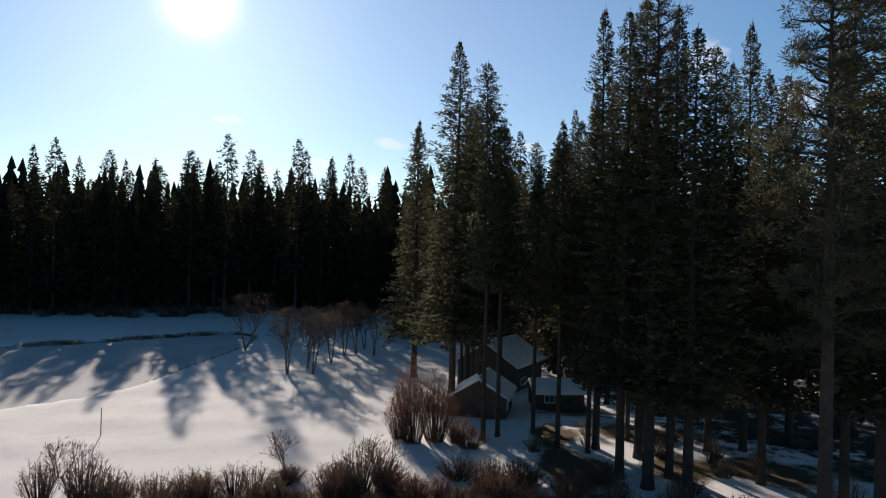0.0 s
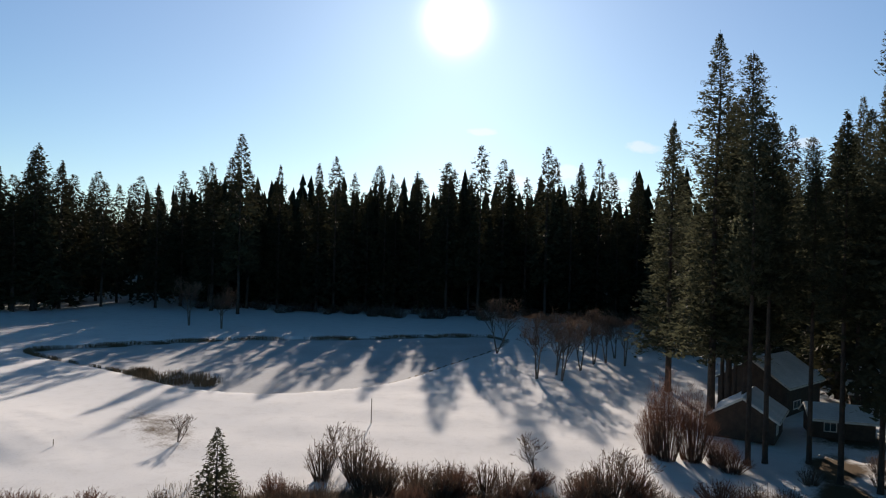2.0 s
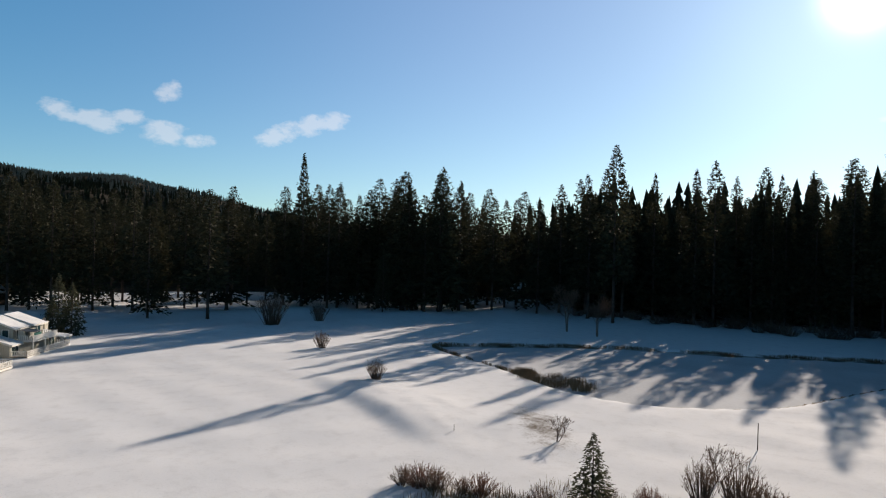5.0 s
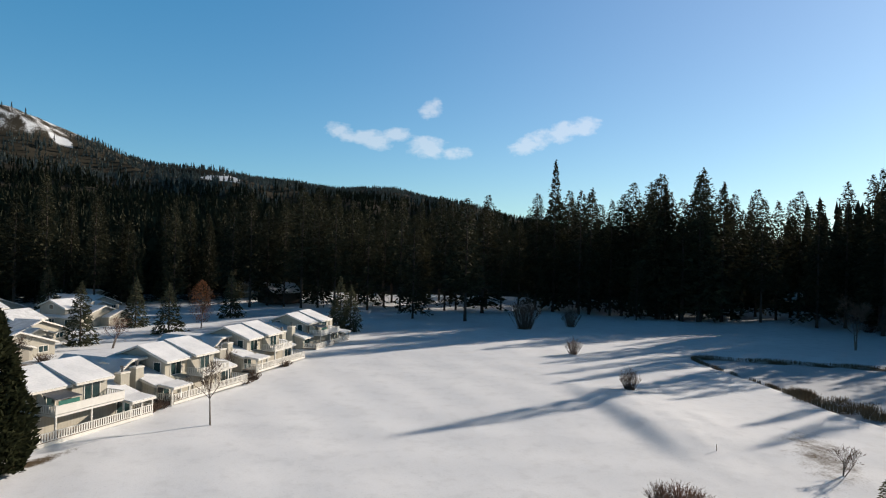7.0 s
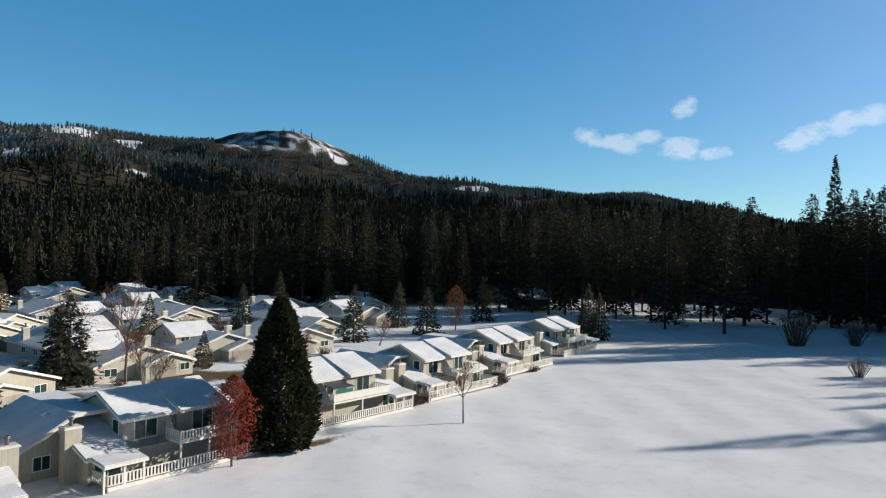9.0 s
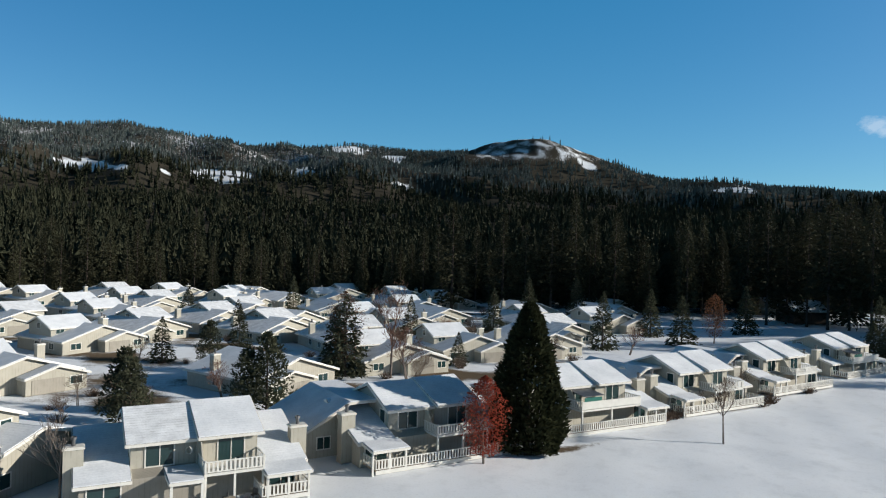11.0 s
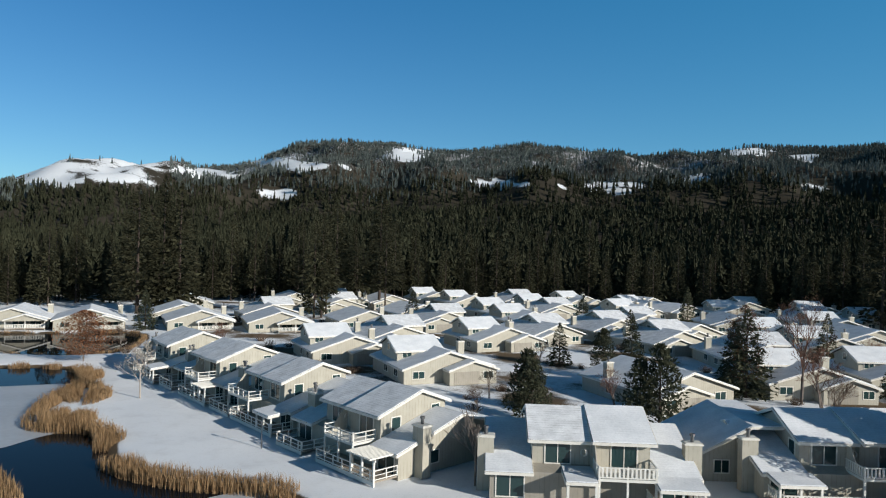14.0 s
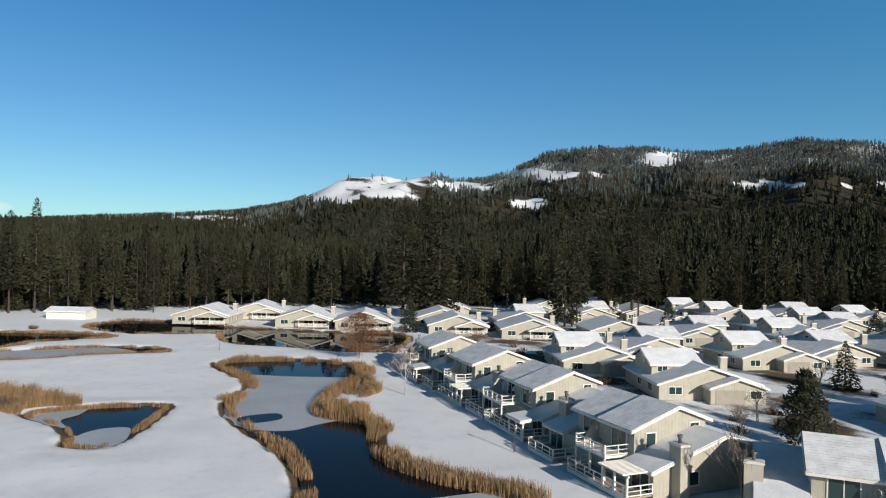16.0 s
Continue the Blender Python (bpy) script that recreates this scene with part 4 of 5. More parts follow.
def front_house(label, group, porch=1, pergola=False, balcony=(0.2, 5.2), solid=False, rails=((-8.6, 8.9),), rail="white_rail", snow=("thin_snow", "roof_snow"), low="siding", bay=False, open_rail=False, wing=False):
    """Two-unit house: a two-storey saltbox middle, low wings with chimneys, and decks towards the open."""
    h = thing("house", label, "house", group)
    wall, grey = M["siding"], M[low]
    # low body with its long back roof
    part("lower_wall", Geo().prism([(0, 0), (0, 2.55), (8.2, 5.0), (17, 2.55), (17, 0)], -9, 9), grey, h)
    for x0, x1 in ((-9.45, -5.2), (5.2, 9.45)):
        snowy_roof(h, [(-0.6, 2.42), (8.2, 5.05)], x0, x1)
    snowy_roof(h, [(8.25, 5.06), (17.6, 2.42)], -9.45, 9.45)
    # upper storey in two halves, one set a little forward
    for s, fy, dz, sn in ((-1, 1.4, 0.0, snow[0]), (1, 0.8, 0.18, snow[1])):
        x0, x1 = sorted((0.0, s * 5.2))
        part("upper_wall", Geo().prism([(fy, 0), (fy, 5.25 + dz), (5.9, 6.95 + dz), (9.6, 5.6 + dz), (9.6, 2)], x0 + 0.01, x1 - 0.01), wall, h)
        e0, e1 = (x0 - 0.45, x1) if s < 0 else (x0, x1 + 0.45)
        snowy_roof(h, [(fy - 0.7, 5.0 + dz), (5.9, 7.0 + dz), (10.1, 5.45 + dz)], e0, e1, snow=sn)
        window_part(h, s * 2.9 - 1.1, s * 2.9 + 1.1, 3.05, 4.95, fy, 2, name="sliding_door")
        xs = s * 5.2 - s * 0.01
        window_part(h, 2.2, 3.3, 3.6, 4.9, xs, 1, "x", s)
        window_part(h, 7.6, 8.7, 4.75, 5.55, xs, 1, "x", s)
    if wing:
        part("wing_wall", Geo().prism([(-13.4, 0), (-13.4, 2.5), (-8.2, 5.3), (-8.2, 0)], 5.0, 16.0, "y"), grey, h)
        snowy_roof(h, [(-14.0, 2.3), (-8.2, 5.42), (-4.8, 5.42)], 4.4, 16.5, "y")
        window_part(h, -11.6, -10.2, 0.9, 2.1, 5.0, 2)
        window_part(h, 8.0, 9.6, 0.9, 2.1, -13.4, 2, "x", -1)
    # ground-floor openings
    for x0, x1, k in ((-8.4, -6.0, 2), (-4.4, -2.2, 2), (1.6, 4.2, 2), (6.0, 8.4, 2)):
        y = -0.0 if abs(x0 + x1) > 10 else (1.4 if x0 < 0 else 0.8)
        window_part(h, x0, x1, 0.35, 2.2, y, k, name="sliding_door")
    for s in (-1, 1):
        window_part(h, 4.0, 5.2, 0.9, 2.1, s * 9.0, 1, "x", s)
        window_part(h, 11.0, 12.4, 0.9, 2.1, s * 9.0, 2, "x", s)
        chimney(h, s * 9.4, 2.6, 4.9)
    # deck, balcony and porch
    for x0, x1 in rails:
        part("deck_floor", Geo().box(x0, x1, -2.9, 0.0, 0.34, 0.5), M["deck"], h)
        part("deck_skirt", Geo().box(x0, x1, -2.95, -2.9, 0.1, 0.48), M[rail], h)
        railing(h, x0, x1, -2.9, -2.9, 0.5, rail=rail, open_rail=open_rail)
        railing(h, x0, x0, -2.9, 0, 0.5, rail=rail, open_rail=open_rail)
        railing(h, x1, x1, -2.9, 0, 0.5, rail=rail, open_rail=open_rail)
    bx0, bx1 = balcony
    part("balcony_floor", Geo().box(bx0, bx1, -2.0, 0.8, 2.62, 2.85), M[rail], h)
    railing(h, bx0, bx1, -2.0, -2.0, 2.85, solid=solid, rail=rail, open_rail=open_rail)
    railing(h, bx0, bx0, -2.0, 0.8, 2.85, rail=rail, open_rail=open_rail)
    railing(h, bx1, bx1, -2.0, 0.8, 2.85, rail=rail, open_rail=open_rail)
    for x in (bx0 + 0.1, (bx0 + bx1) / 2, bx1 - 0.1):
        post(h, x, -1.95, 0.0, 2.62, mat_=rail)
        post(h, x, -1.95, 2.85, 3.95, 0.06, rail)
    part("partition", Geo().prism([(-1.4, 2.85), (0.8, 2.85), (0.8, 5.0), (0.2, 5.0)], bx0 + 0.02, bx0 + 0.12), M["siding"], h)
    if bay:
        snowy_roof(h, [(-2.6, 2.45), (1.3, 2.62)], -2.6, 0.15)
        for x in (-2.4, 0.0):
            post(h, x, -2.4, 0.0, 2.45, 0.11)
        window_part(h, -2.0, -0.4, 1.3, 2.0, 1.4, 2)
    if solid:
        part("awning", Geo().slab([(-2.1, 4.5), (0.75, 4.8)], 0.08, bx0 + 0.2, bx0 + 3.4), M["metal"], h, "dark awning over the balcony")
        part("blind", Geo().box(bx0 + 0.4, bx0 + 3.2, -1.98, -1.94, 3.75, 4.35), M["blue_tarp"], h, "half-lowered green blind")
    px0, px1 = (5.3, 8.9) if porch > 0 else (-8.9, -5.3)
    if pergola:
        for k in range(13):
            xk = px0 + (px1 - px0) * k / 12
            part("slat", Geo().box(xk - 0.07, xk + 0.07, -3.4, -0.3, 2.55, 2.72), M["white_rail"], h)
        part("beam", Geo().box(px0 - 0.3, px1 + 0.3, -2.95, -2.8, 2.35, 2.55), M["white_rail"], h)
    else:
        snowy_roof(h, [(-3.3, 2.3), (-0.62, 2.55)], px0 - 0.2, px1 + 0.2)
    for x in (px0, (px0 + px1) / 2, px1):
        post(h, x, -2.85, 0.0, 2.36)
    part("satellite_dish", Geo().stick((-0.6, 1.0, 4.2), (-0.6, 0.7, 4.25), 0.03, 0.03).stick((-0.6, 0.7, 4.25), (-0.75, 0.55, 4.3), 0.33, 0.30, 12), M["trim"], h)
    return h


def back_house(label, group, flip=1, snow="roof_snow", tall=True, porch=False):
    """A street-side house: a broad low gable with a nested garage gable, and an upper storey behind."""
    h = thing("house", label, "house", group)
    f = flip
    def xs(a, b):
        return sorted((f * a, f * b))
    a, b = xs(-8.0, 8.0)
    part("lower_wall", Geo().prism([(a, 0), (a, 2.5), (0.0, 5.0), (b, 2.5), (b, 0)], 0, 16, "y"), M["siding"], h)
    snowy_roof(h, [(a - 0.5, 2.36), (0.0, 5.05), (b + 0.5, 2.36)], -0.6, 16.6, "y", snow)
    c0, c1 = xs(-1.0, 7.6)
    mid = (c0 + c1) / 2
    if porch:
        part("deck_floor", Geo().box(c0, c1, -2.6, -0.02, 0.2, 0.4), M["deck"], h)
        railing(h, c0, c1, -2.5, -2.5, 0.4)
        for x in (c0 + 0.1, mid, c1 - 0.1):
            post(h, x, -2.5, 0.0, 2.4)
        part("porch_gable", Geo().prism([(c0, 2.2), (c0, 2.4), (mid, 3.7), (c1, 2.4), (c1, 2.2)], -2.6, -2.45, "y"), M["siding"], h)
        window_part(h, *xs(0.2, 2.8), 0.4, 2.1, 0.0, 2, name="sliding_door")
        window_part(h, *xs(4.0, 6.4), 0.9, 2.1, 0.0, 2)
    else:
        part("garage_wall", Geo().prism([(c0, 0), (c0, 2.4), (mid, 3.7), (c1, 2.4), (c1, 0)], -2.6, 0.0, "y"), M["siding"], h)
    snowy_roof(h, [(c0 - 0.4, 2.27), (mid, 3.75), (c1 + 0.4, 2.27)], -3.1, -0.62, "y", snow)
    g0, g1 = xs(-0.2, 4.4)
    if not porch:
        part("garage_door", Geo().box(g0, g1, -2.66, -2.6, 0.05, 2.15), M["siding_grey"], h, "plain sectional garage door")
        window_part(h, *xs(5.2, 6.9), 0.95, 2.05, -2.6, 2)
    w0, w1 = xs(-6.4, -4.4)
    window_part(h, w0, w1, 0.95, 2.05, 0.0, 2)
    for y in (3.0, 8.0):
        window_part(h, y, y + 1.6, 0.9, 2.0, a, 2, "x", -1)
        window_part(h, y, y + 1.6, 0.9, 2.0, b, 2, "x", 1)
    if tall:
        u0, u1 = xs(-7.2, 1.0)
        part("upper_wall", Geo().prism([(5.5, 2), (5.5, 4.7), (10.0, 6.5), (13.4, 5.1), (13.4, 2)], u0, u1), M["siding"], h)
        snowy_roof(h, [(5.0, 4.5), (10.0, 6.55), (14.0, 4.9)], u0 - 0.45, u1 + 0.45, "x", snow)
        window_part(h, min(u0, u1) + 1.0, min(u0, u1) + 2.6, 3.55, 4.4, 5.5, 2)
        window_part(h, 9.2, 10.4, 4.4, 5.5, u0, 1, "x", -1)
        window_part(h, 9.2, 10.4, 4.4, 5.5, u1, 1, "x", 1)
    chimney(h, f * 7.0, 10.5, 5.2, 0.6, 0.5)
    return h


def set_house(h, x, y, turn):
    h.matrix_basis = pose(x, y, 0.02, 0, 0, turn)
    return h


def facing(dx, dy):
    """The turn that points a house's front, its -y side, along (dx, dy)."""
    return math.degrees(math.atan2(dx, -dy))


ROW = "houses along the snowy fairway"
SHORE = "houses along the pond"
V = "beige two-storey house with snowy roofs"
C_ = front_house(V + " facing the meadow", ROW, rails=((4.8, 8.9),), bay=True, low="siding_grey")
set_house(C_, -46.2, -41.6, facing(0.62, 0.78))
B_ = front_house(V + " and a long white railing", ROW, porch=-1, balcony=(-1.2, 5.2), snow=("roof_snow", "roof_snow"), wing=True)
set_house(B_, -67.6, -28.5, facing(0.59, 0.81))
A_ = front_house(V + " with boarded balcony fronts", ROW, porch=1, balcony=(-4.6, 5.2), solid=True, snow=("roof_snow", "roof_snow"))
set_house(A_, -89.2, -15.2, facing(0.61, 0.79))
copy_thing(B_, pose(-108.5, -2.6, 0.02, 0, 0, facing(0.58, 0.81)))
copy_thing(B_, pose(-131.2, 9.4, 0.02, 0, 0, facing(0.56, 0.83)))
copy_thing(A_, pose(-155.3, 22.6, 0.02, 0, 0, facing(0.55, 0.83)))
D_ = front_house(V + " and a pergola by the pond", SHORE, porch=1, pergola=True, balcony=(-0.6, 4.4), rails=((-8.6, -3.4), (-0.6, 8.9)), rail="white_rail", open_rail=True, snow=("thin_snow", "thin_snow"))
set_house(D_, -33.4, -64.3, facing(1.0, 0.14))
E_ = front_house(V + " and shaded decks by the pond", SHORE, porch=1, balcony=(-4.8, 1.2), rails=((-8.6, -2.6), (-2.0, 8.9)), rail="white_rail", open_rail=True, snow=("thin_snow", "thin_snow"))
set_house(E_, -31.8, -84.6, facing(1.0, 0.1))
copy_thing(D_, pose(-29.8, -103.5, 0.02, 0, 0, facing(1.0, 0.1)))
copy_thing(E_, pose(-27.8, -122.0, 0.02, 0, 0, facing(1.0, 0.05)))

G_ = back_house("beige house with a garage gable and snowy roof", "houses in the back rows")
L_ = back_house("beige single-storey house with a snowy roof", "houses in the back rows", -1, "roof_snow", False)
T_ = back_house("beige house with a thinly snowed upper roof", "houses in the back rows", -1, "thin_snow")
BACK = [(0, -62.4, -116.6), (2, -80, -127), (0, -67.4, -92.6), (0, -100.4, -115.6), (2, -117, -117), (3, -68.4, -167.6), (3, -91.4, -162.6),
        (3, -117.4, -175.6), (0, -146.4, -167.6), (2, -164.5, -163), (1, -130.4, -215.6), (0, -117.4, -224.6), (1, -101.4, -234.6), (0, -157.4, -224.6),
        (0, -211.4, -163.6), (1, -210.4, -147.6), (0, -220.5, -133.2), (2, -133.4, -94.6), (0, -156.5, -71.2), (1, -184.5, -75.2), (0, -129.5, -46.2),
        (0, -110.5, -53.2), (1, -87.5, -60.2), (1, -142.5, -34.2), (2, -163.5, -35.2), (0, -199.5, -28.2), (1, -265.5, -39.2), (0, -252.5, -119.2),
        (1, -224.5, -59.2), (3, 1.6, -221.6), (3, -11.4, -198.6), (3, -27.4, -189.6), (1, -62.4, -232.6), (3, -51.4, -178.6), (0, -175, -180),
        (1, -228, -176), (2, -247, -146), (3, -52, -198), (1, -236, -34), (0, -190, -150), (2, -190, -50), (0, -300, 22), (2, -110, -152), (0, -135, -145),
        (2, -160, -125), (1, -185, -112), (0, -205, -92), (2, -105, -205), (0, -160, -205), (3, 17, -208), (2, -140, -118), (1, -152, -103), (0, -168, -88),
        (2, -128, -72), (2, -222, -108), (0, -240, -95), (2, -75, -190), (2, -185, -205), (0, -205, -190)]
P_ = back_house("low beige house with a railed porch and snowy roof", "houses in the back rows", 1, "roof_snow", False, True)
KINDS = (G_, L_, T_, P_)
used = set()
for kind, x, y in BACK:
    lean = (9 if wrapped(x, y) > 124 else 34) + (x * 7 + y * 3) % 9 - 4
    m = pose(x, y, 0.02, 0, 0, facing(math.sin(radians(lean)), math.cos(radians(lean))))
    if kind in used:
        copy_thing(KINDS[kind], m)
    else:
        used.add(kind)
        KINDS[kind].matrix_basis = m

# ---- bare trees, shrubs and garden trees ----


def grow(g, p, d, length, r, depth, rng, spread=0.55, up=0.15, sides=4):
    """One limb and, from its end, thinner ones."""
    q = p + d * length
    if depth == 0:
        twig_blade(g, p, q, max(r, 0.022), rng)
        return
    g.stick(p, q, r, r * 0.62, sides if r > 0.03 else 3)
    for k in range(3 if depth > 1 or rng.random() < 0.6 else 2):
        t_ = rng.uniform(0.55, 1.0) if k else 1.0
        e = Vector((rng.gauss(0, spread), rng.gauss(0, spread), rng.gauss(0, spread * 0.7) + up))
        grow(g, p + d * length * t_, (d + e).normalized(), length * rng.uniform(0.58, 0.82), r * 0.58, depth - 1, rng, spread, up, sides)


def bare_tree_geo(seed, h, stems=1, depth=5, spread=0.45, clear=0.28):
    rng = random.Random(seed)
    trunk, twigs = Geo(), Geo()
    for s in range(stems):
        d = Vector((rng.gauss(0, 0.05 if stems == 1 else 0.25), rng.gauss(0, 0.05 if stems == 1 else 0.25), 1)).normalized()
        p = Vector((rng.uniform(-0.2, 0.2) * (stems > 1), rng.uniform(-0.2, 0.2) * (stems > 1), 0))
        r = 0.016 * h
        q = p + d * h * clear
        trunk.stick(p, q, r, r * 0.8, 7)
        trunk.stick(q, q + d * h * 0.3, r * 0.8, r * 0.4, 6)
        for k in range(6):
            t_ = rng.uniform(0.0, 0.32) * h
            e = Vector((rng.gauss(0, spread), rng.gauss(0, spread), 0.25))
            grow(twigs, q + d * t_, (d * 0.7 + e).normalized(), h * 0.2, r * 0.42, depth - 1, rng, spread, 0.2)
    return trunk, twigs


def bare_tree(seed, h, label, name="bare_tree", bark="grey_bark", twig="twig", group="", **shape):
    t_ = thing(name, label, "tree", group)
    a, b = bare_tree_geo(seed, h, **shape)
    part("trunk", a, M[bark], t_)
    part("crown", b, M[twig], t_)
    return t_


def twig_blade(g, p, q, w, rng):
    """A twig too fine to have sides: a narrow sliver."""
    side = (q - p).cross(Vector((rng.gauss(0, 1), rng.gauss(0, 1), rng.gauss(0, 1)))).normalized() * w
    g.add([p - side, p + side, q], [(0, 1, 2)])


def shrub(seed, h, radius, n_, label, twig="twig", name="bare_shrub", group="bare shrubs", fork=5):
    """Many thin stems that fan out from one root, each forking near its tip."""
    rng = random.Random(seed)
    g = Geo()
    n_ = int(n_ * 1.05)
    for k in range(n_):
        a, q = rng.uniform(0, 6.283), math.sqrt(rng.random())
        base = Vector((math.cos(a) * q * radius * 0.35, math.sin(a) * q * radius * 0.35, 0))
        tip = Vector((math.cos(a) * q * radius, math.sin(a) * q * radius, h * (1 - 0.45 * q * q) * rng.uniform(0.65, 1.05)))
        mid = base.lerp(tip, 0.5) + Vector((rng.gauss(0, 0.1), rng.gauss(0, 0.1), 0.05 * h))
        g.stick(base, mid, 0.028, 0.02, 3)
        twig_blade(g, mid, tip, 0.03, rng)
        for j in range(fork):
            s = rng.uniform(0.15, 0.95)
            o = mid.lerp(tip, s)
            twig_blade(g, o, o + Vector((rng.gauss(0, 0.22), rng.gauss(0, 0.22), rng.uniform(0.15, 0.5))) * h * 0.28, 0.022, rng)
    t_ = thing(name, label, "shrub", group)
    part("crown", g, M[twig], t_)
    return t_


def leaf_cloud(g, seed, n_, shape, size):
    """Small leaf clumps inside an outline: shape gives the half-width at each height from 0 to 1."""
    rng = random.Random(seed)
    h, radius, bottom = shape
    for k in range(n_):
        s = rng.random()
        w = radius * (math.sin(math.pi * min(1, s * 0.9 + 0.1)) ** 0.7) * (1 + 0.25 * math.sin(7 * s + k % 5))
        a, q = rng.uniform(0, 6.283), rng.random() ** 0.4
        c = Vector((math.cos(a) * w * q, math.sin(a) * w * q, bottom + (h - bottom) * s))
        u = Vector((rng.gauss(0, 1), rng.gauss(0, 1), rng.gauss(0, 1))).normalized() * size * rng.uniform(0.5, 1.2)
        v = u.orthogonal().normalized() * size * rng.uniform(0.4, 0.8)
        g.add([c - u, c + v, c + u, c - v], [(0, 1, 2, 3)])
    return g


MODELS = []


def keep(ob):
    MODELS.append(ob)
    return ob


# shrubs of the rough in front of the meadow
SHRUBS = [keep(shrub(200 + i, h, r_, n_, "leafless brown shrub in dead grass and snow")) for i, (h, r_, n_) in enumerate(((3.4, 2.0, 90), (2.6, 2.2, 110), (4.0, 1.8, 80), (2.2, 1.6, 80)))]
RUST = [keep(shrub(210 + i, h, 2.0, 120, "leafless reddish-brown willow shrub", "red_twig")) for i, h in enumerate((2.6, 3.4))]
rng = random.Random(77)
for k in range(95):
    az = rng.uniform(-9, 45)
    d = rng.uniform(50, 63) + (4 if az < 20 else 0) - (3 if az > 38 else 0)
    x, y = on_ray(az, d)
    s = rng.uniform(0.55, 1.0)
    kind = RUST[k % 2] if rng.random() < 0.3 else SHRUBS[rng.randrange(4)]
    place(kind, x, y, rng.uniform(0, 360), s * 1.1, s, 0.1)
for x, y, s, kind in ((-7, 62, 1.35, 2), (-9, 60, 1.2, 0), (-16, 60, 1.0, 0), (-28, 56, 1.3, 0), (-30, 58, 1.3, 2), (-26, 55, 1.2, 0), (-33, 57, 1.1, 2), (-21, 57, 1.1, 0), (-49, 39.5, 0.9, 1), (-52, 38, 0.8, 1), (-47, 41, 0.8, 3), (-24, 59, 1.0, 1)):
    place(SHRUBS[kind], x, y, rng.uniform(0, 360), s, s, 0.1)
for x, y, s in ((-50.5, 39, 0.95), (-46, 42, 0.85), (2, 66, 1.0), (8, 64, 1.1), (12, 62, 1.0), (5, 60, 1.0), (16, 66, 1.0), (-2, 60, 0.9)):
    place(RUST[int(x) % 2], x, y, rng.uniform(0, 360), s * 1.2, s, 0.1)
# undergrowth below the tall pines and along the far bank
for k in range(46):
    az = rng.uniform(-34, -7)
    x, y = on_ray(az, rng.uniform(52, 120))
    if 5 < x < 24 and 86 < y < 130:
        continue
    s = rng.uniform(0.5, 1.0)
    place(SHRUBS[rng.randrange(4)], x, y, rng.uniform(0, 360), s, s, 0.1)
for k in range(85):
    az, d = rng.uniform(100, 166), rng.uniform(86, 275)
    x, y = on_ray(az, d)
    if x > -40:
        continue
    s = rng.uniform(0.35, 0.75)
    place(SHRUBS[rng.randrange(4)], x, y, rng.uniform(0, 360), s * 1.4, s, 0.05)
BANK = keep(shrub(230, 3.4, 3.0, 130, "dense dark leafless thicket along the far bank", "twig", "thicket", "thickets along the wood", 4))
for k in range(50):
    az = -6 + 46 * (k + rng.random()) / 50
    x, y = on_ray(az, float(table(EDGE, az)) - 6 + rng.uniform(-6, 10))
    s = rng.uniform(0.7, 1.5)
    place(BANK, x, y, rng.uniform(0, 360), s * 1.3, s)

WILLOW = keep(shrub(240, 10.0, 3.6, 230, "tall reddish leafless willow clump in the snow", "red_twig", "willow_clump", "willow clumps", 7))
place(WILLOW, -3.0, 78, 30, 0.75, 1.0)
place(WILLOW, -0.4, 79, 200, 0.8, 0.86)
place(WILLOW, -4.6, 79.5, 290, 0.6, 0.6)
place(WILLOW, 2.2, 79, 130, 0.7, 0.36)
place(RUST[0], 3.5, 77, 30, 1.2, 1.0)

# bare trees beyond the meadow
GROVE = [keep(bare_tree(250 + i, 10, "leafless grey deciduous tree standing in snow", stems=2, depth=6, group="bare trees on the golf course")) for i in range(3)]
for i, (x, y, h) in enumerate(((-26.5, 119, 11.5), (-22, 119, 11), (-24, 124, 11), (-19.5, 139, 11), (-17.6, 142, 10), (-16.5, 150, 10), (-41, 144, 12), (-126.5, 146.8, 12), (-116.7, 147.6, 11), (-20.6, 130, 10), (-13.5, 140, 9.5))):
    place(GROVE[i % 3], x, y, rng.uniform(0, 360), h / 10, h / 10)
SAPLING = [keep(bare_tree(260 + i, 4, "young leafless tree with fine twigs in snow", "sapling", stems=3, depth=4, group="saplings", clear=0.12)) for i in range(2)]
for i, (x, y, h) in enumerate(((-53.5, 61, 3.9), (-35, 63.5, 5.0), (-15.2, 68, 4.6), (-5.8, 66, 5.4), (-33, 58, 4.0))):
    place(SAPLING[i % 2], x, y, rng.uniform(0, 360), h / 4, h / 4)
FAN = keep(shrub(270, 4.2, 2.1, 120, "rounded dark leafless shrub on the snowy fairway", "twig", "round_shrub", "round shrubs on the fairway", 6))
for x, y, s in ((-94.9, 63.0, 0.95), (-133.2, 74.0, 1.0), (-170.6, 79.7, 2.4), (-175, 96.3, 1.5)):
    place(FAN, x, y, rng.uniform(0, 360), s, s)

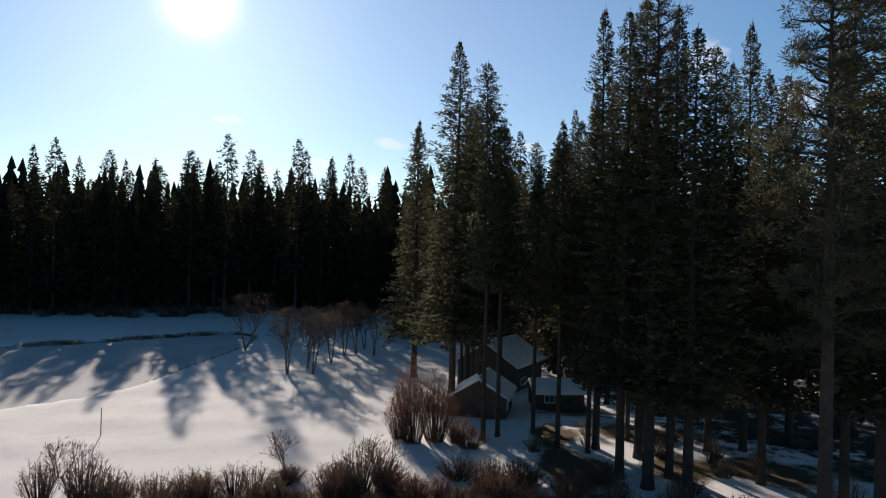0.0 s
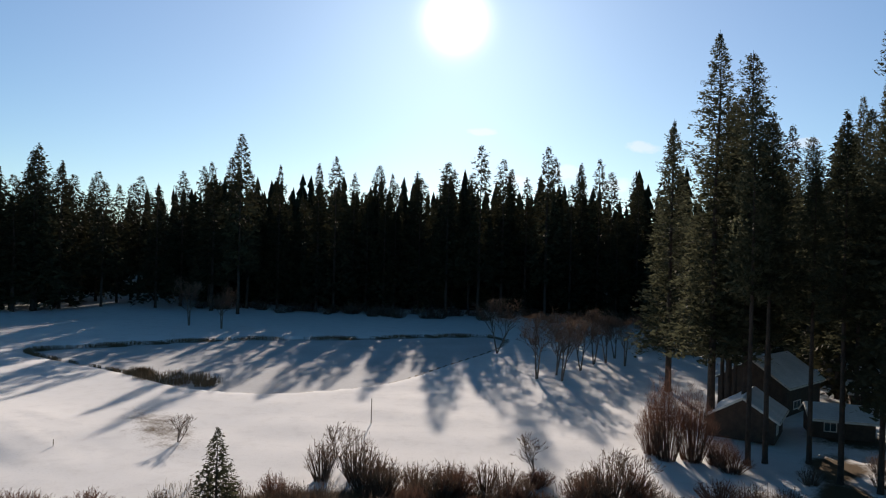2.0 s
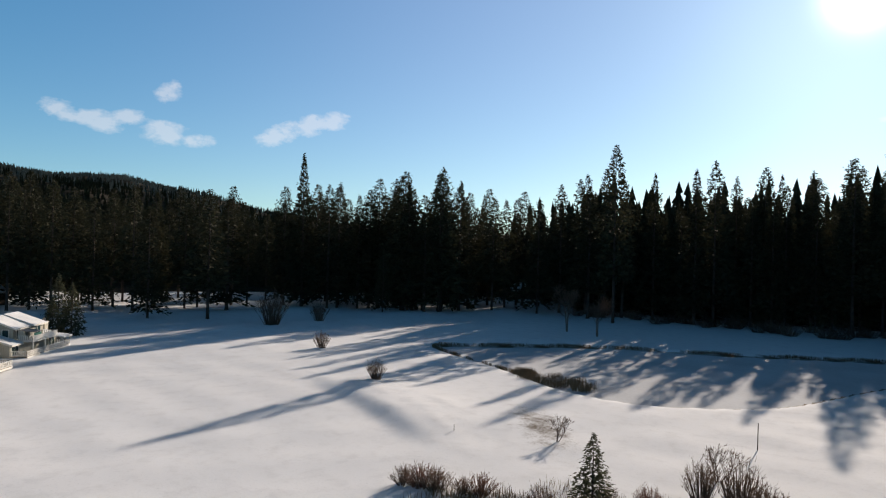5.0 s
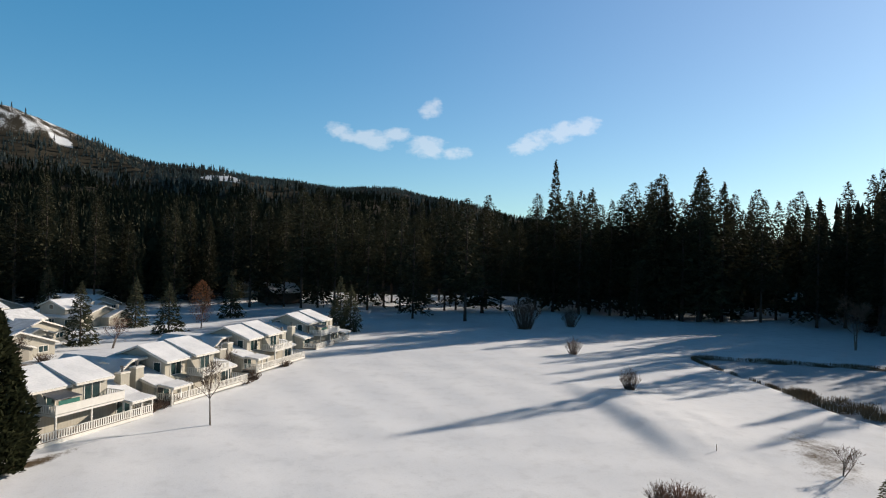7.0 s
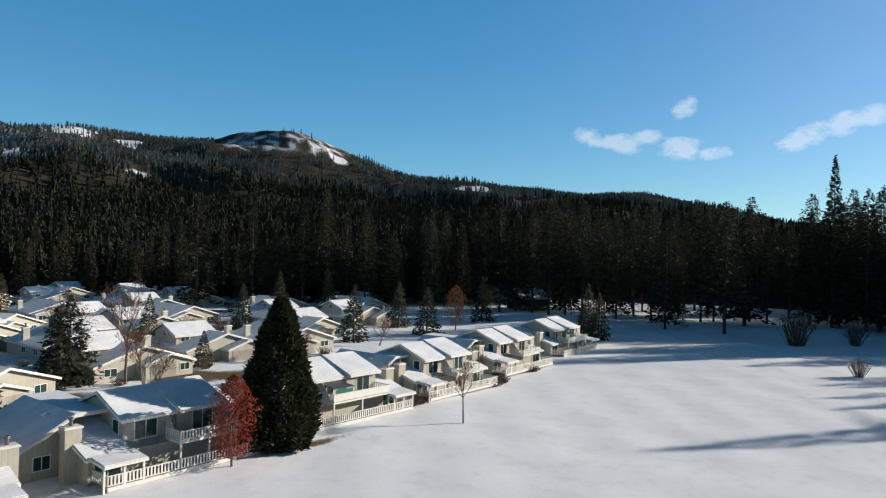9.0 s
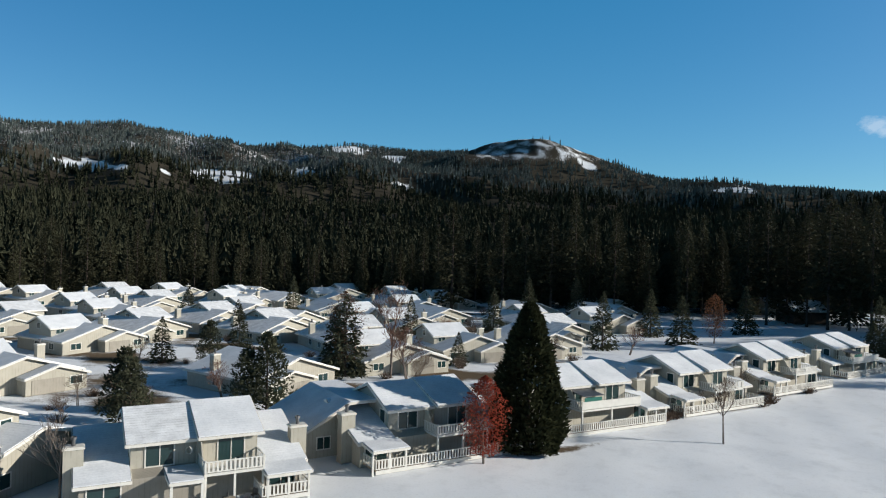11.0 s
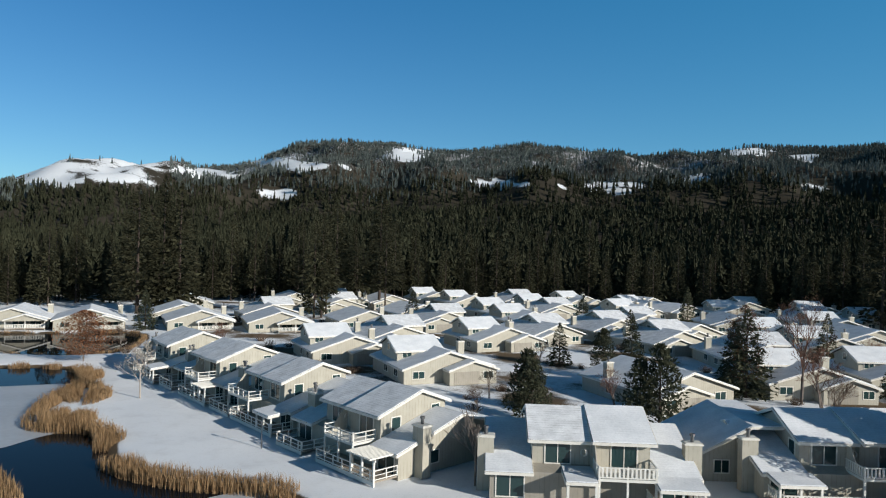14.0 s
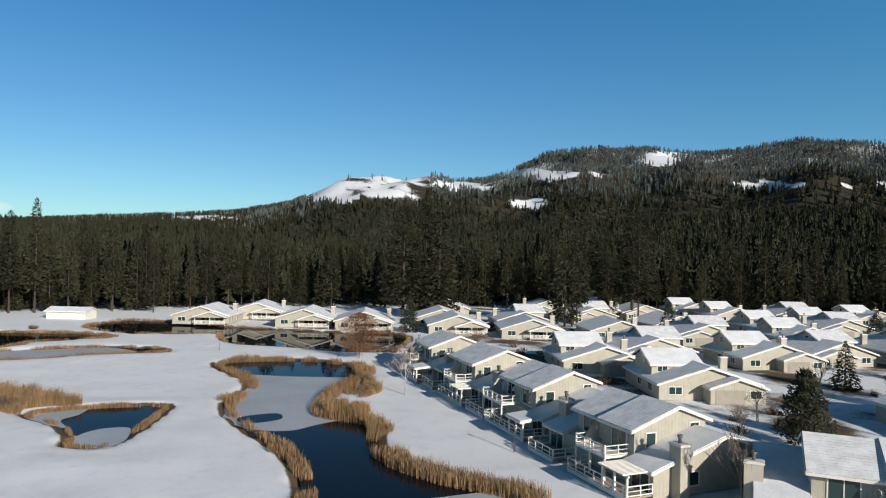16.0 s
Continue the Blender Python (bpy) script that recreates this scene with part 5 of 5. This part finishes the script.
def clumped_crown(seed, h, radius, clumps, each, size):
    """Rounded needle clumps on an open frame of limbs, as young pines have."""
    rng = random.Random(seed)
    g = Geo()
    for k in range(clumps):
        s = (k + 0.5) / clumps
        a = k * 2.4 + rng.uniform(-0.4, 0.4)
        w = radius * (1 - s) ** 0.6 * min(1, 0.55 + 2 * s) * rng.uniform(0.55, 0.95)
        c = Vector((math.cos(a) * w, math.sin(a) * w, h * (0.1 + 0.86 * s)))
        r = radius * (0.42 - 0.24 * s) * rng.uniform(0.8, 1.25)
        g.stick((0, 0, c.z - 0.3 * w), c, 0.06, 0.02, 3)
        for j in range(each):
            d = Vector((rng.gauss(0, 1), rng.gauss(0, 1), rng.gauss(0, 0.8) + 0.15)).normalized()
            o = c + d * r * rng.uniform(0.45, 1.0)
            u = (d + Vector((rng.gauss(0, 0.4), rng.gauss(0, 0.4), rng.gauss(0, 0.4) + 0.3))).normalized() * size * rng.uniform(0.7, 1.3)
            v = u.cross(Vector((rng.gauss(0, 1), rng.gauss(0, 1), rng.gauss(0, 1)))).normalized() * size * 0.32
            g.add([o - u * 0.4, o + v, o + u, o - v], [(0, 1, 2), (0, 2, 3)])
    return g


# small pine in the foreground and pines between the houses
PINE, SPRUCE = [], []
for i in range(2):
    t_ = thing("garden_pine", "bushy dark green pine with a rounded outline", "conifer", "garden pines")
    part("trunk", trunk_geo(8.4, 0.16, seed=300 + i), M["bark"], t_)
    part("crown", clumped_crown(300 + i, 9, 3.0, 34, 60, 0.34), M["needles"], t_)
    PINE.append(keep(t_))
    t_ = thing("garden_spruce", "dark pointed spruce standing between houses", "conifer", "garden spruces")
    part("trunk", trunk_geo(11.4, 0.17, seed=310 + i), M["bark"], t_)
    part("crown", conifer_crown(310 + i, 12, 2.9, 0.03, whorls=34, per=8, tufts=6, tuft=0.75, droop=0.2, power=0.85, ragged=0.2, limbs=False), M["needles"], t_)
    SPRUCE.append(keep(t_))
place(SPRUCE[0], -37.6, 47.5, 20, 0.74, 0.56)
for i, (x, y, h) in enumerate(((-62.6, -68.1, 9.5), (-61.5, -66.0, 8.5), (-73.4, -55.1, 11), (-72, -57, 9), (-100, -88, 8.5))):
    place(PINE[i % 2], x, y, 77 * i, h / 9 * 1.05, h / 9)
for i, (x, y, h) in enumerate(((-97.5, -97.1, 8.5), (-162, -27.3, 13.5), (-177.1, -10.8, 12.5), (-179.2, 30.8, 14), (-176, 33, 12), (-122, -47.6, 6.5), (-102.5, -60.8, 14), (-103.5, -63.5, 12), (-39.5, -185.6, 10), (-150, -140, 10), (-132, -108, 9), (-172, 28.5, 9), (-152, -72, 11), (-118, -96, 9), (-180, -60, 12), (-200, -140, 12), (-110, -170, 10), (-215, -60, 14), (-232, -48, 14), (-195, -20, 13), (-214, 4, 14))):
    place(SPRUCE[i % 2], x, y, 61 * i, h / 12 * (1.35 if h < 11 or i in (2, 6) else 1.15), h / 12)


def dense_crown(seed, h, radius, n_, size, low=0.03, power=0.7):
    """A close crown of small upswept sprays over an egg-shaped outline with a few hollows."""
    rng = random.Random(seed)
    g = Geo()
    for k in range(n_):
        s = rng.random() ** 1.25
        a = rng.uniform(0, 6.283)
        w = radius * (1 - s) ** power * min(1, 0.72 + 1.3 * s) * (1 + 0.10 * math.sin(5 * a + 9 * s) + 0.08 * math.sin(3 * a - 23 * s))
        q = 1 - 0.45 * rng.random() ** 1.6
        c = Vector((math.cos(a) * w * q, math.sin(a) * w * q, h * (low + (0.97 - low) * s)))
        u = Vector((math.cos(a) * 0.75 + rng.gauss(0, 0.35), math.sin(a) * 0.75 + rng.gauss(0, 0.35), rng.uniform(-0.1, 1.0))).normalized() * size * rng.uniform(0.6, 1.3)
        v = u.orthogonal().normalized()
        v = (Matrix.Rotation(rng.uniform(0, 6.283), 3, u.normalized()) @ v) * size * rng.uniform(0.25, 0.45)
        g.add([c - u * 0.6, c + v, c + u, c - v], [(0, 1, 2), (0, 2, 3)])
    return g


CEDAR = thing("cedar", "large dense dark evergreen with a pointed egg-shaped crown", "conifer")
part("trunk", trunk_geo(15.5, 0.35, seed=3), M["bark"], CEDAR)
part("crown", dense_crown(320, 17.0, 4.9, 10000, 0.5, power=0.62), M["cedar"], CEDAR)
CEDAR.matrix_basis = pose(-74.6, -20.6, -0.1, 0, 0, 40)


def leafy_tree(seed, h, radius, n_, leaf, label, name="maple", low=0.16):
    t_ = bare_tree(seed, h * 0.92, label, name, stems=1, depth=5, clear=0.2, spread=0.4)
    part("foliage", leaf_cloud(Geo(), seed, n_, (h, radius, h * low), 0.17), M[leaf], t_)
    return t_


leafy_tree(330, 9.2, 2.5, 2600, "red_leaf", "small maple in red autumn leaf beside the deck", low=0.12).matrix_basis = pose(-67.5, -23.2, -0.05)
leafy_tree(331, 14.5, 4.0, 1900, "rust_leaf", "rust-brown leaved tree between the houses", "rust_tree").matrix_basis = pose(-104.0, -62.0, -0.05)
leafy_tree(332, 13.0, 3.0, 1700, "rust_leaf", "rust-red tree behind the house row", "rust_tree").matrix_basis = pose(-187.7, -3.7, -0.05)
leafy_tree(333, 9.5, 4.6, 5000, "rust_leaf", "orange-brown willow beside the frozen pond", "pond_willow").matrix_basis = pose(-19.4, -140.4, -0.05)
bare_tree(340, 15.5, "tall leafless tree with reddish twigs between houses", twig="red_twig", depth=6).matrix_basis = pose(-105.1, -53.3, 0)
bare_tree(341, 7.4, "leafless tree on the snowy lawn", depth=6).matrix_basis = pose(-88.1, -0.4, 0)
bare_tree(342, 7.4, "slender leafless tree beside the house", depth=5, twig="grey_bark", spread=0.28, clear=0.3).matrix_basis = pose(-40.2, -50.6, 0)
bare_tree(343, 7.6, "pale-barked leafless tree on the pond bank", bark="pale_bark", twig="pale_bark", depth=6).matrix_basis = pose(-21.6, -103.6, 0)
YARD = [keep(bare_tree(345 + i, 6, "leafless garden tree between houses", stems=2, depth=5, twig="red_twig" if i else "twig", group="garden trees")) for i in range(2)]
for i, (x, y, h) in enumerate(((-66, -80, 4.5), (-78, -66, 6), (-57, -72, 4), (-104, -50, 10), (-122, -62, 7), (-140, -60, 8), (-131, -31, 6), (-95, -100, 5), (-150, -55, 7), (-47, -145, 6), (-30, -165, 5), (-170, -100, 8), (-92, -42, 7), (-155, -20, 7), (-118, 2, 5), (-134, 10, 5))):
    place(YARD[i % 2], x, y, 50 * i, h / 6, h / 6)
HEDGE = keep(shrub(350, 1.5, 1.3, 110, "low leafless brown hedge shrub by a house", "twig", "hedge_shrub", "hedge shrubs", 4))
for k, (x, y) in enumerate(((-98.5, -7), (-101, -6), (-96.5, -8.4), (-62, -98), (-58, -108), (-77, -85), (-71, -83), (-46, -32), (-115, 4), (-118, 6), (-130, 12), (-25, -155), (-32, -160), (-34, -152), (-38, -158), (-28, -148), (-42, -165), (-30, -170), (57, -198), (33, -104), (35, -106), (32, -108))):
    place(HEDGE, x, y, 40 * k, 1.2 + 0.4 * (k % 3), 1.0 + 0.3 * (k % 2))

# pines that stand apart in the open grove
PARK = keep(make_conifer(360, 36, 5.6, 0.27, "tall pine with a bare trunk in the snowy grove", "grove_pine", "pines of the open grove", whorls=42, per=7, tufts=7, tuft=1.35, droop=0.2, power=0.55, ragged=0.42, limbs=False, mat_="needles_edge"))
PARK2 = keep(make_conifer(361, 34, 6.0, 0.09, "broad dark conifer in the snowy grove", "grove_pine", "pines of the open grove", whorls=42, per=7, tufts=7, tuft=1.35, droop=0.3, power=0.7, ragged=0.42, limbs=False, mat_="needles_edge"))
SPOTS = [(-94, -198, 31), (-96.5, -200, 28), (-91, -197, 32), (-123, -208, 31), (-195.6, 140.4, 47), (-186.3, 148.9, 49), (-205.2, 57.8, 33), (-235, 78, 36), (-237, 83, 37), (-190, 151.6, 47), (-198, 141, 46), (-193.7, 130.5, 22), (-235, 100, 30), (-296, 150, 36)]
for k in range(12):
    az = 74 + 1.35 * k
    SPOTS.append((*on_ray(az, rng.uniform(238, 262)), rng.uniform(34, 41)))
for k in range(24):
    az = 43.5 + 0.82 * k + rng.uniform(-0.3, 0.3)
    SPOTS.append((*on_ray(az, rng.uniform(236, 280)), rng.uniform(38, 47)))
for k in range(46):
    az = rng.uniform(50, 86)
    d = rng.uniform(255, 335)
    SPOTS.append((*on_ray(az, d), rng.uniform(34, 45)))
for k, (x, y, h) in enumerate(SPOTS):
    place((PARK, PARK2)[k % 3 == 2 or k in (6, 11)], x, y, 97 * k, h / 35 * 1.05, h / 35)

# ---- reeds ----


def reed_bed(name, label, loops, n_, out0, out1, tall, material, seed, keep_=None):
    """Upright blades in clumps along a shore; one mesh."""
    r_ = np.random.RandomState(seed)
    vs, fs = [], []
    for loop in loops:
        c = loop.mean(0)
        seg = np.roll(loop, -1, 0) - loop
        ln = np.hypot(*seg.T)
        nrm = np.stack([seg[:, 1], -seg[:, 0]], -1) / (ln[:, None] + 1e-9)
        area = 0.5 * np.sum(loop[:, 0] * np.roll(loop[:, 1], -1) - np.roll(loop[:, 0], -1) * loop[:, 1])
        nrm *= 1 if area > 0 else -1
        for k in r_.choice(len(loop), n_, p=ln / ln.sum()):
            p = loop[k] + seg[k] * r_.rand()
            thick = 0.5 + 0.5 * math.sin(p[0] * 0.23 + p[1] * 0.31 + seed) + 0.35 * math.sin(p[0] * 0.9 - p[1] * 0.7)
            if keep_ is not None:
                thick *= keep_(*p)
            if r_.rand() > 0.15 * (thick > 0) + thick:
                continue
            p = p + nrm[k] * (out0 + (out1 - out0) * r_.rand() * (0.35 + 0.65 * min(1, max(0, thick))))
            a, h = r_.rand() * 6.283, tall * (0.3 + 0.9 * r_.rand() ** 1.3) * (0.55 + 0.5 * min(1.2, max(0, thick)))
            lx, ly = r_.randn(2) * 0.22 * h
            w = 0.014 + 0.016 * r_.rand()
            u, v = math.cos(a) * w, math.sin(a) * w
            q = len(vs)
            vs += [(p[0] - u, p[1] - v, -0.5), (p[0] + u, p[1] + v, -0.5), (p[0] + lx * 0.4 + u * 0.8, p[1] + ly * 0.4 + v * 0.8, h * 0.62), (p[0] + lx * 0.4 - u * 0.8, p[1] + ly * 0.4 - v * 0.8, h * 0.62), (p[0] + lx, p[1] + ly, h)]
            fs += [(q, q + 1, q + 2, q + 3), (q + 3, q + 2, q + 4)]
    me = bpy.data.meshes.new(name)
    me.from_pydata(vs, [], fs)
    me.materials.append(M[material])
    return tagged(new(name, me), label, "reeds", kind="stuff")


def pond_side(x, y):
    """Fuller on the eastern bank by the houses and round the northern bay."""
    return 1.25 if x < -9 else (0.75 if y < -104 else (0.2 if y < -80 else 0.6))


reed_bed("reeds", "tall straw-coloured dead reeds on the pond bank", [POND], 46000, -1.2, 2.2, 0.95, "reed", 1, pond_side)
SPIT = curve_loop([(-9, -95), (-13, -92), (-17, -104), (-19, -114), (-18, -126), (-14, -116), (-12, -106)])
reed_bed("reeds", "thick clump of straw-coloured reeds on a spit", [SPIT], 18000, -2.4, 0.7, 1.4, "reed", 2)
reed_bed("reeds", "straw-coloured reeds round a small pond", [POCKET], 6000, -0.3, 0.7, 0.35, "reed", 3)
reed_bed("reeds", "bed of dead reeds beside a small pond", [curve_loop([(32, -98), (28, -99), (24, -104), (28, -110), (38, -117), (46, -110), (42, -100)])], 26000, -6.5, 0.3, 1.4, "reed", 4)
reed_bed("reeds", "low dead grass along the far ponds", [FAR_POND, SIDE_POND, LONG_POND], 12000, -0.2, 1.8, 0.5, "reed", 5)
reed_bed("lagoon_grass", "dark dead grass on the rim of the frozen lagoon", [ICE_LAGOON], 16000, -0.3, 0.6, 0.5, "dead_grass", 6, lambda x, y: 1.0 if y > 0.95 * x + 218 or x < -88 else 0.0)
reed_bed("lagoon_grass", "patch of dark dead rushes on the frozen lagoon", [curve_loop([(-92, 92), (-86, 87), (-76, 86), (-70, 89), (-76, 95), (-86, 97)])], 6000, -4.5, 0.2, 0.9, "dead_grass", 7)
reed_bed("rough_grass", "dead grass and stalks among the shrubs", [curve_loop([(22, 62), (0, 66), (-14, 64), (-30, 60), (-44, 48), (-50, 38), (-40, 36), (-30, 46), (-10, 52), (15, 48)])], 16000, -9.0, 1.5, 0.9, "dead_grass", 8)

# ---- cabins, sheds and posts ----


def cabin(label, w, d, wall_h, ridge, group="dark cabins in the wood", name="cabin"):
    """A dark timber cabin: the ridge runs along x."""
    c = thing(name, label, "cabin", group)
    part("wall", Geo().prism([(0, 0), (0, wall_h), (d / 2, ridge), (d, wall_h), (d, 0)], -w / 2, w / 2), M["dark_wood"], c)
    snowy_roof(c, [(-0.6, wall_h - 0.25), (d / 2, ridge + 0.05), (d + 0.6, wall_h - 0.25)], -w / 2 - 0.5, w / 2 + 0.5)
    window_part(c, -w * 0.3, -w * 0.12, 0.9, 1.9, 0.0, 2)
    part("door", Geo().box(w * 0.1, w * 0.1 + 0.95, -0.05, 0.0, 0.05, 2.05), M["dark_wood"], c)
    return c


C1 = cabin("dark timber cabin with a snowy gable roof", 8.0, 7.0, 2.8, 5.0)
C1.matrix_basis = pose(9.5, 94, 0, 0, 0, 78)
C2 = cabin("dark low timber wing with a snow-covered roof", 7.0, 5.0, 2.4, 3.6)
C2.matrix_basis = pose(17.0, 97.0, 0, 0, 0, 4)
C3 = cabin("large dark timber lodge with a snowy roof", 12.0, 10.0, 4.2, 7.4)
C3.matrix_basis = pose(14.5, 112, 0, 0, 0, 62)
copy_thing(C2, pose(25.0, 118, 0, 0, 0, 2))
for az, d, turn in ((45.2, 330, -20), (8.3, 262, 8), (14.5, 268, 12), (5.2, 256, 0), (27.0, 262, 20), (-12.5, 130, 10), (85.8, 268, -60)):
    x, y = on_ray(az, d)
    copy_thing(C3, pose(x, y, land(x, y), 0, 0, turn))
SHED = thing("garden_shed", "long low cream shed with a snowy roof beyond the pond", "shed")
part("wall", Geo().prism([(0, 0), (0, 2.3), (3, 3.2), (6, 2.3), (6, 0)], -6, 6), M["trim"], SHED)
snowy_roof(SHED, [(-0.5, 2.15), (3, 3.25), (6.5, 2.15)], -6.4, 6.4)
SHED.matrix_basis = pose(56, -224, 0, 0, 0, 163)
POLE = thing("marker_pole", "thin dark marker pole standing in the snow", "pole", "marker poles")
part("shaft", Geo().stick((0, 0, 0), (0.0, 0.05, 3.2), 0.06, 0.045, 6), M["dark_wood"], POLE)
POLE.matrix_basis = pose(-38.5, 78.3, -0.1)
copy_thing(POLE, pose(8.7, -155.3, -0.1) @ Matrix.Diagonal((0.6, 0.6, 0.6, 1)))
copy_thing(POLE, pose(-63.6, 53.7, -0.1) @ Matrix.Diagonal((0.7, 0.7, 0.35, 1)))
FENCE = thing("pole_fence", "grey pole fence below the tall pines", "fence")
for k in range(14):
    part("fence_post", Geo().stick((-1.0 + k * 3.0, 79 - k * 1.2, 0), (-1.0 + k * 3.0, 79 - k * 1.2, 1.1), 0.07, 0.06, 6), M["bark"], FENCE)
for z in (0.5, 0.95):
    part("fence_rail", Geo().stick((-1.0, 79, z), (38.0, 63.4, z), 0.05, 0.05, 6), M["bark"], FENCE)
FENCE.matrix_basis = pose(22, 12, 0)

# ---- parked cars ----


def car(label, paint, x, y, turn):
    c = thing("car", label, "car")
    body = Geo().prism([(-2.2, 0.35), (-2.25, 0.75), (-1.5, 0.95), (-0.75, 1.0), (2.1, 1.0), (2.25, 0.8), (2.2, 0.35)], -0.88, 0.88)
    part("body", body, paint, c)
    part("cabin", Geo().prism([(-0.8, 1.0), (-0.2, 1.5), (1.5, 1.52), (2.05, 1.0)], -0.78, 0.78), M["glass"], c)
    part("roof", Geo().prism([(-0.22, 1.5), (1.5, 1.52), (1.45, 1.6), (-0.15, 1.58)], -0.76, 0.76), M["roof_snow"], c, "car roof under snow")
    for sx in (-0.82, 0.82):
        for sy in (-1.4, 1.4):
            w = part("wheel", Geo().stick((sx - 0.1, sy, 0.33), (sx + 0.1, sy, 0.33), 0.33, 0.33, 14), M["metal"], c)
            part("hub", Geo().stick((sx - 0.11, sy, 0.33), (sx + 0.11, sy, 0.33), 0.18, 0.18, 8), M["trim"], w)
    c.matrix_basis = pose(x, y, 0.0, 0, 0, turn)
    return c


car("dark red parked car with snow on its roof", plain("red_paint", (0.12, 0.012, 0.01), 0.3), -64.5, -196, 70)
car("dark grey parked car by a garage", plain("grey_paint", (0.03, 0.032, 0.035), 0.3), -97.5, -177.5, 20)

# ---- things on the decks ----


def patio_table(x, y, turn):
    t_ = thing("patio_table", "small wooden patio table on the snowy terrace", "table")
    part("tabletop", Geo().box(-0.7, 0.7, -0.45, 0.45, 0.68, 0.74), M["deck"], t_)
    for sx in (-0.6, 0.6):
        for sy in (-0.36, 0.36):
            part("leg", Geo().box(sx - 0.04, sx + 0.04, sy - 0.04, sy + 0.04, 0, 0.68), M["deck"], t_)
    t_.matrix_basis = pose(x, y, 0.05, 0, 0, turn)


def patio_chair(x, y, turn):
    c = thing("patio_chair", "dark metal patio chair on the terrace", "chair", "patio chairs")
    part("seat", Geo().box(-0.25, 0.25, -0.25, 0.25, 0.42, 0.47), M["metal"], c)
    part("backrest", Geo().box(-0.25, 0.25, 0.21, 0.25, 0.47, 0.95), M["metal"], c)
    for sx in (-0.22, 0.22):
        for sy in (-0.22, 0.22):
            part("leg", Geo().box(sx - 0.02, sx + 0.02, sy - 0.02, sy + 0.02, 0, 0.42), M["metal"], c)
    c.matrix_basis = pose(x, y, 0.05, 0, 0, turn)


patio_table(-46.2, -38.0, 50)
for x, y, turn in ((-47.4, -37.3, 120), (-45.2, -39.0, 300), (-46.9, -39.2, 20), (-48.6, -37.6, 80)):
    patio_chair(x, y, turn)
LAMP = thing("lamp_post", "short dark lamp post on the pond lawn", "lamp")
part("shaft", Geo().stick((0, 0, 0), (0, 0, 2.6), 0.06, 0.05, 6), M["metal"], LAMP)
part("head", Geo().stick((0, 0, 2.6), (0, 0, 2.9), 0.12, 0.16, 8), M["metal"], LAMP)
LAMP.matrix_basis = pose(-27.5, -72.0, 0)

for model in TALL_MODELS + WOOD_MODELS + MODELS:
    drop_model(model)
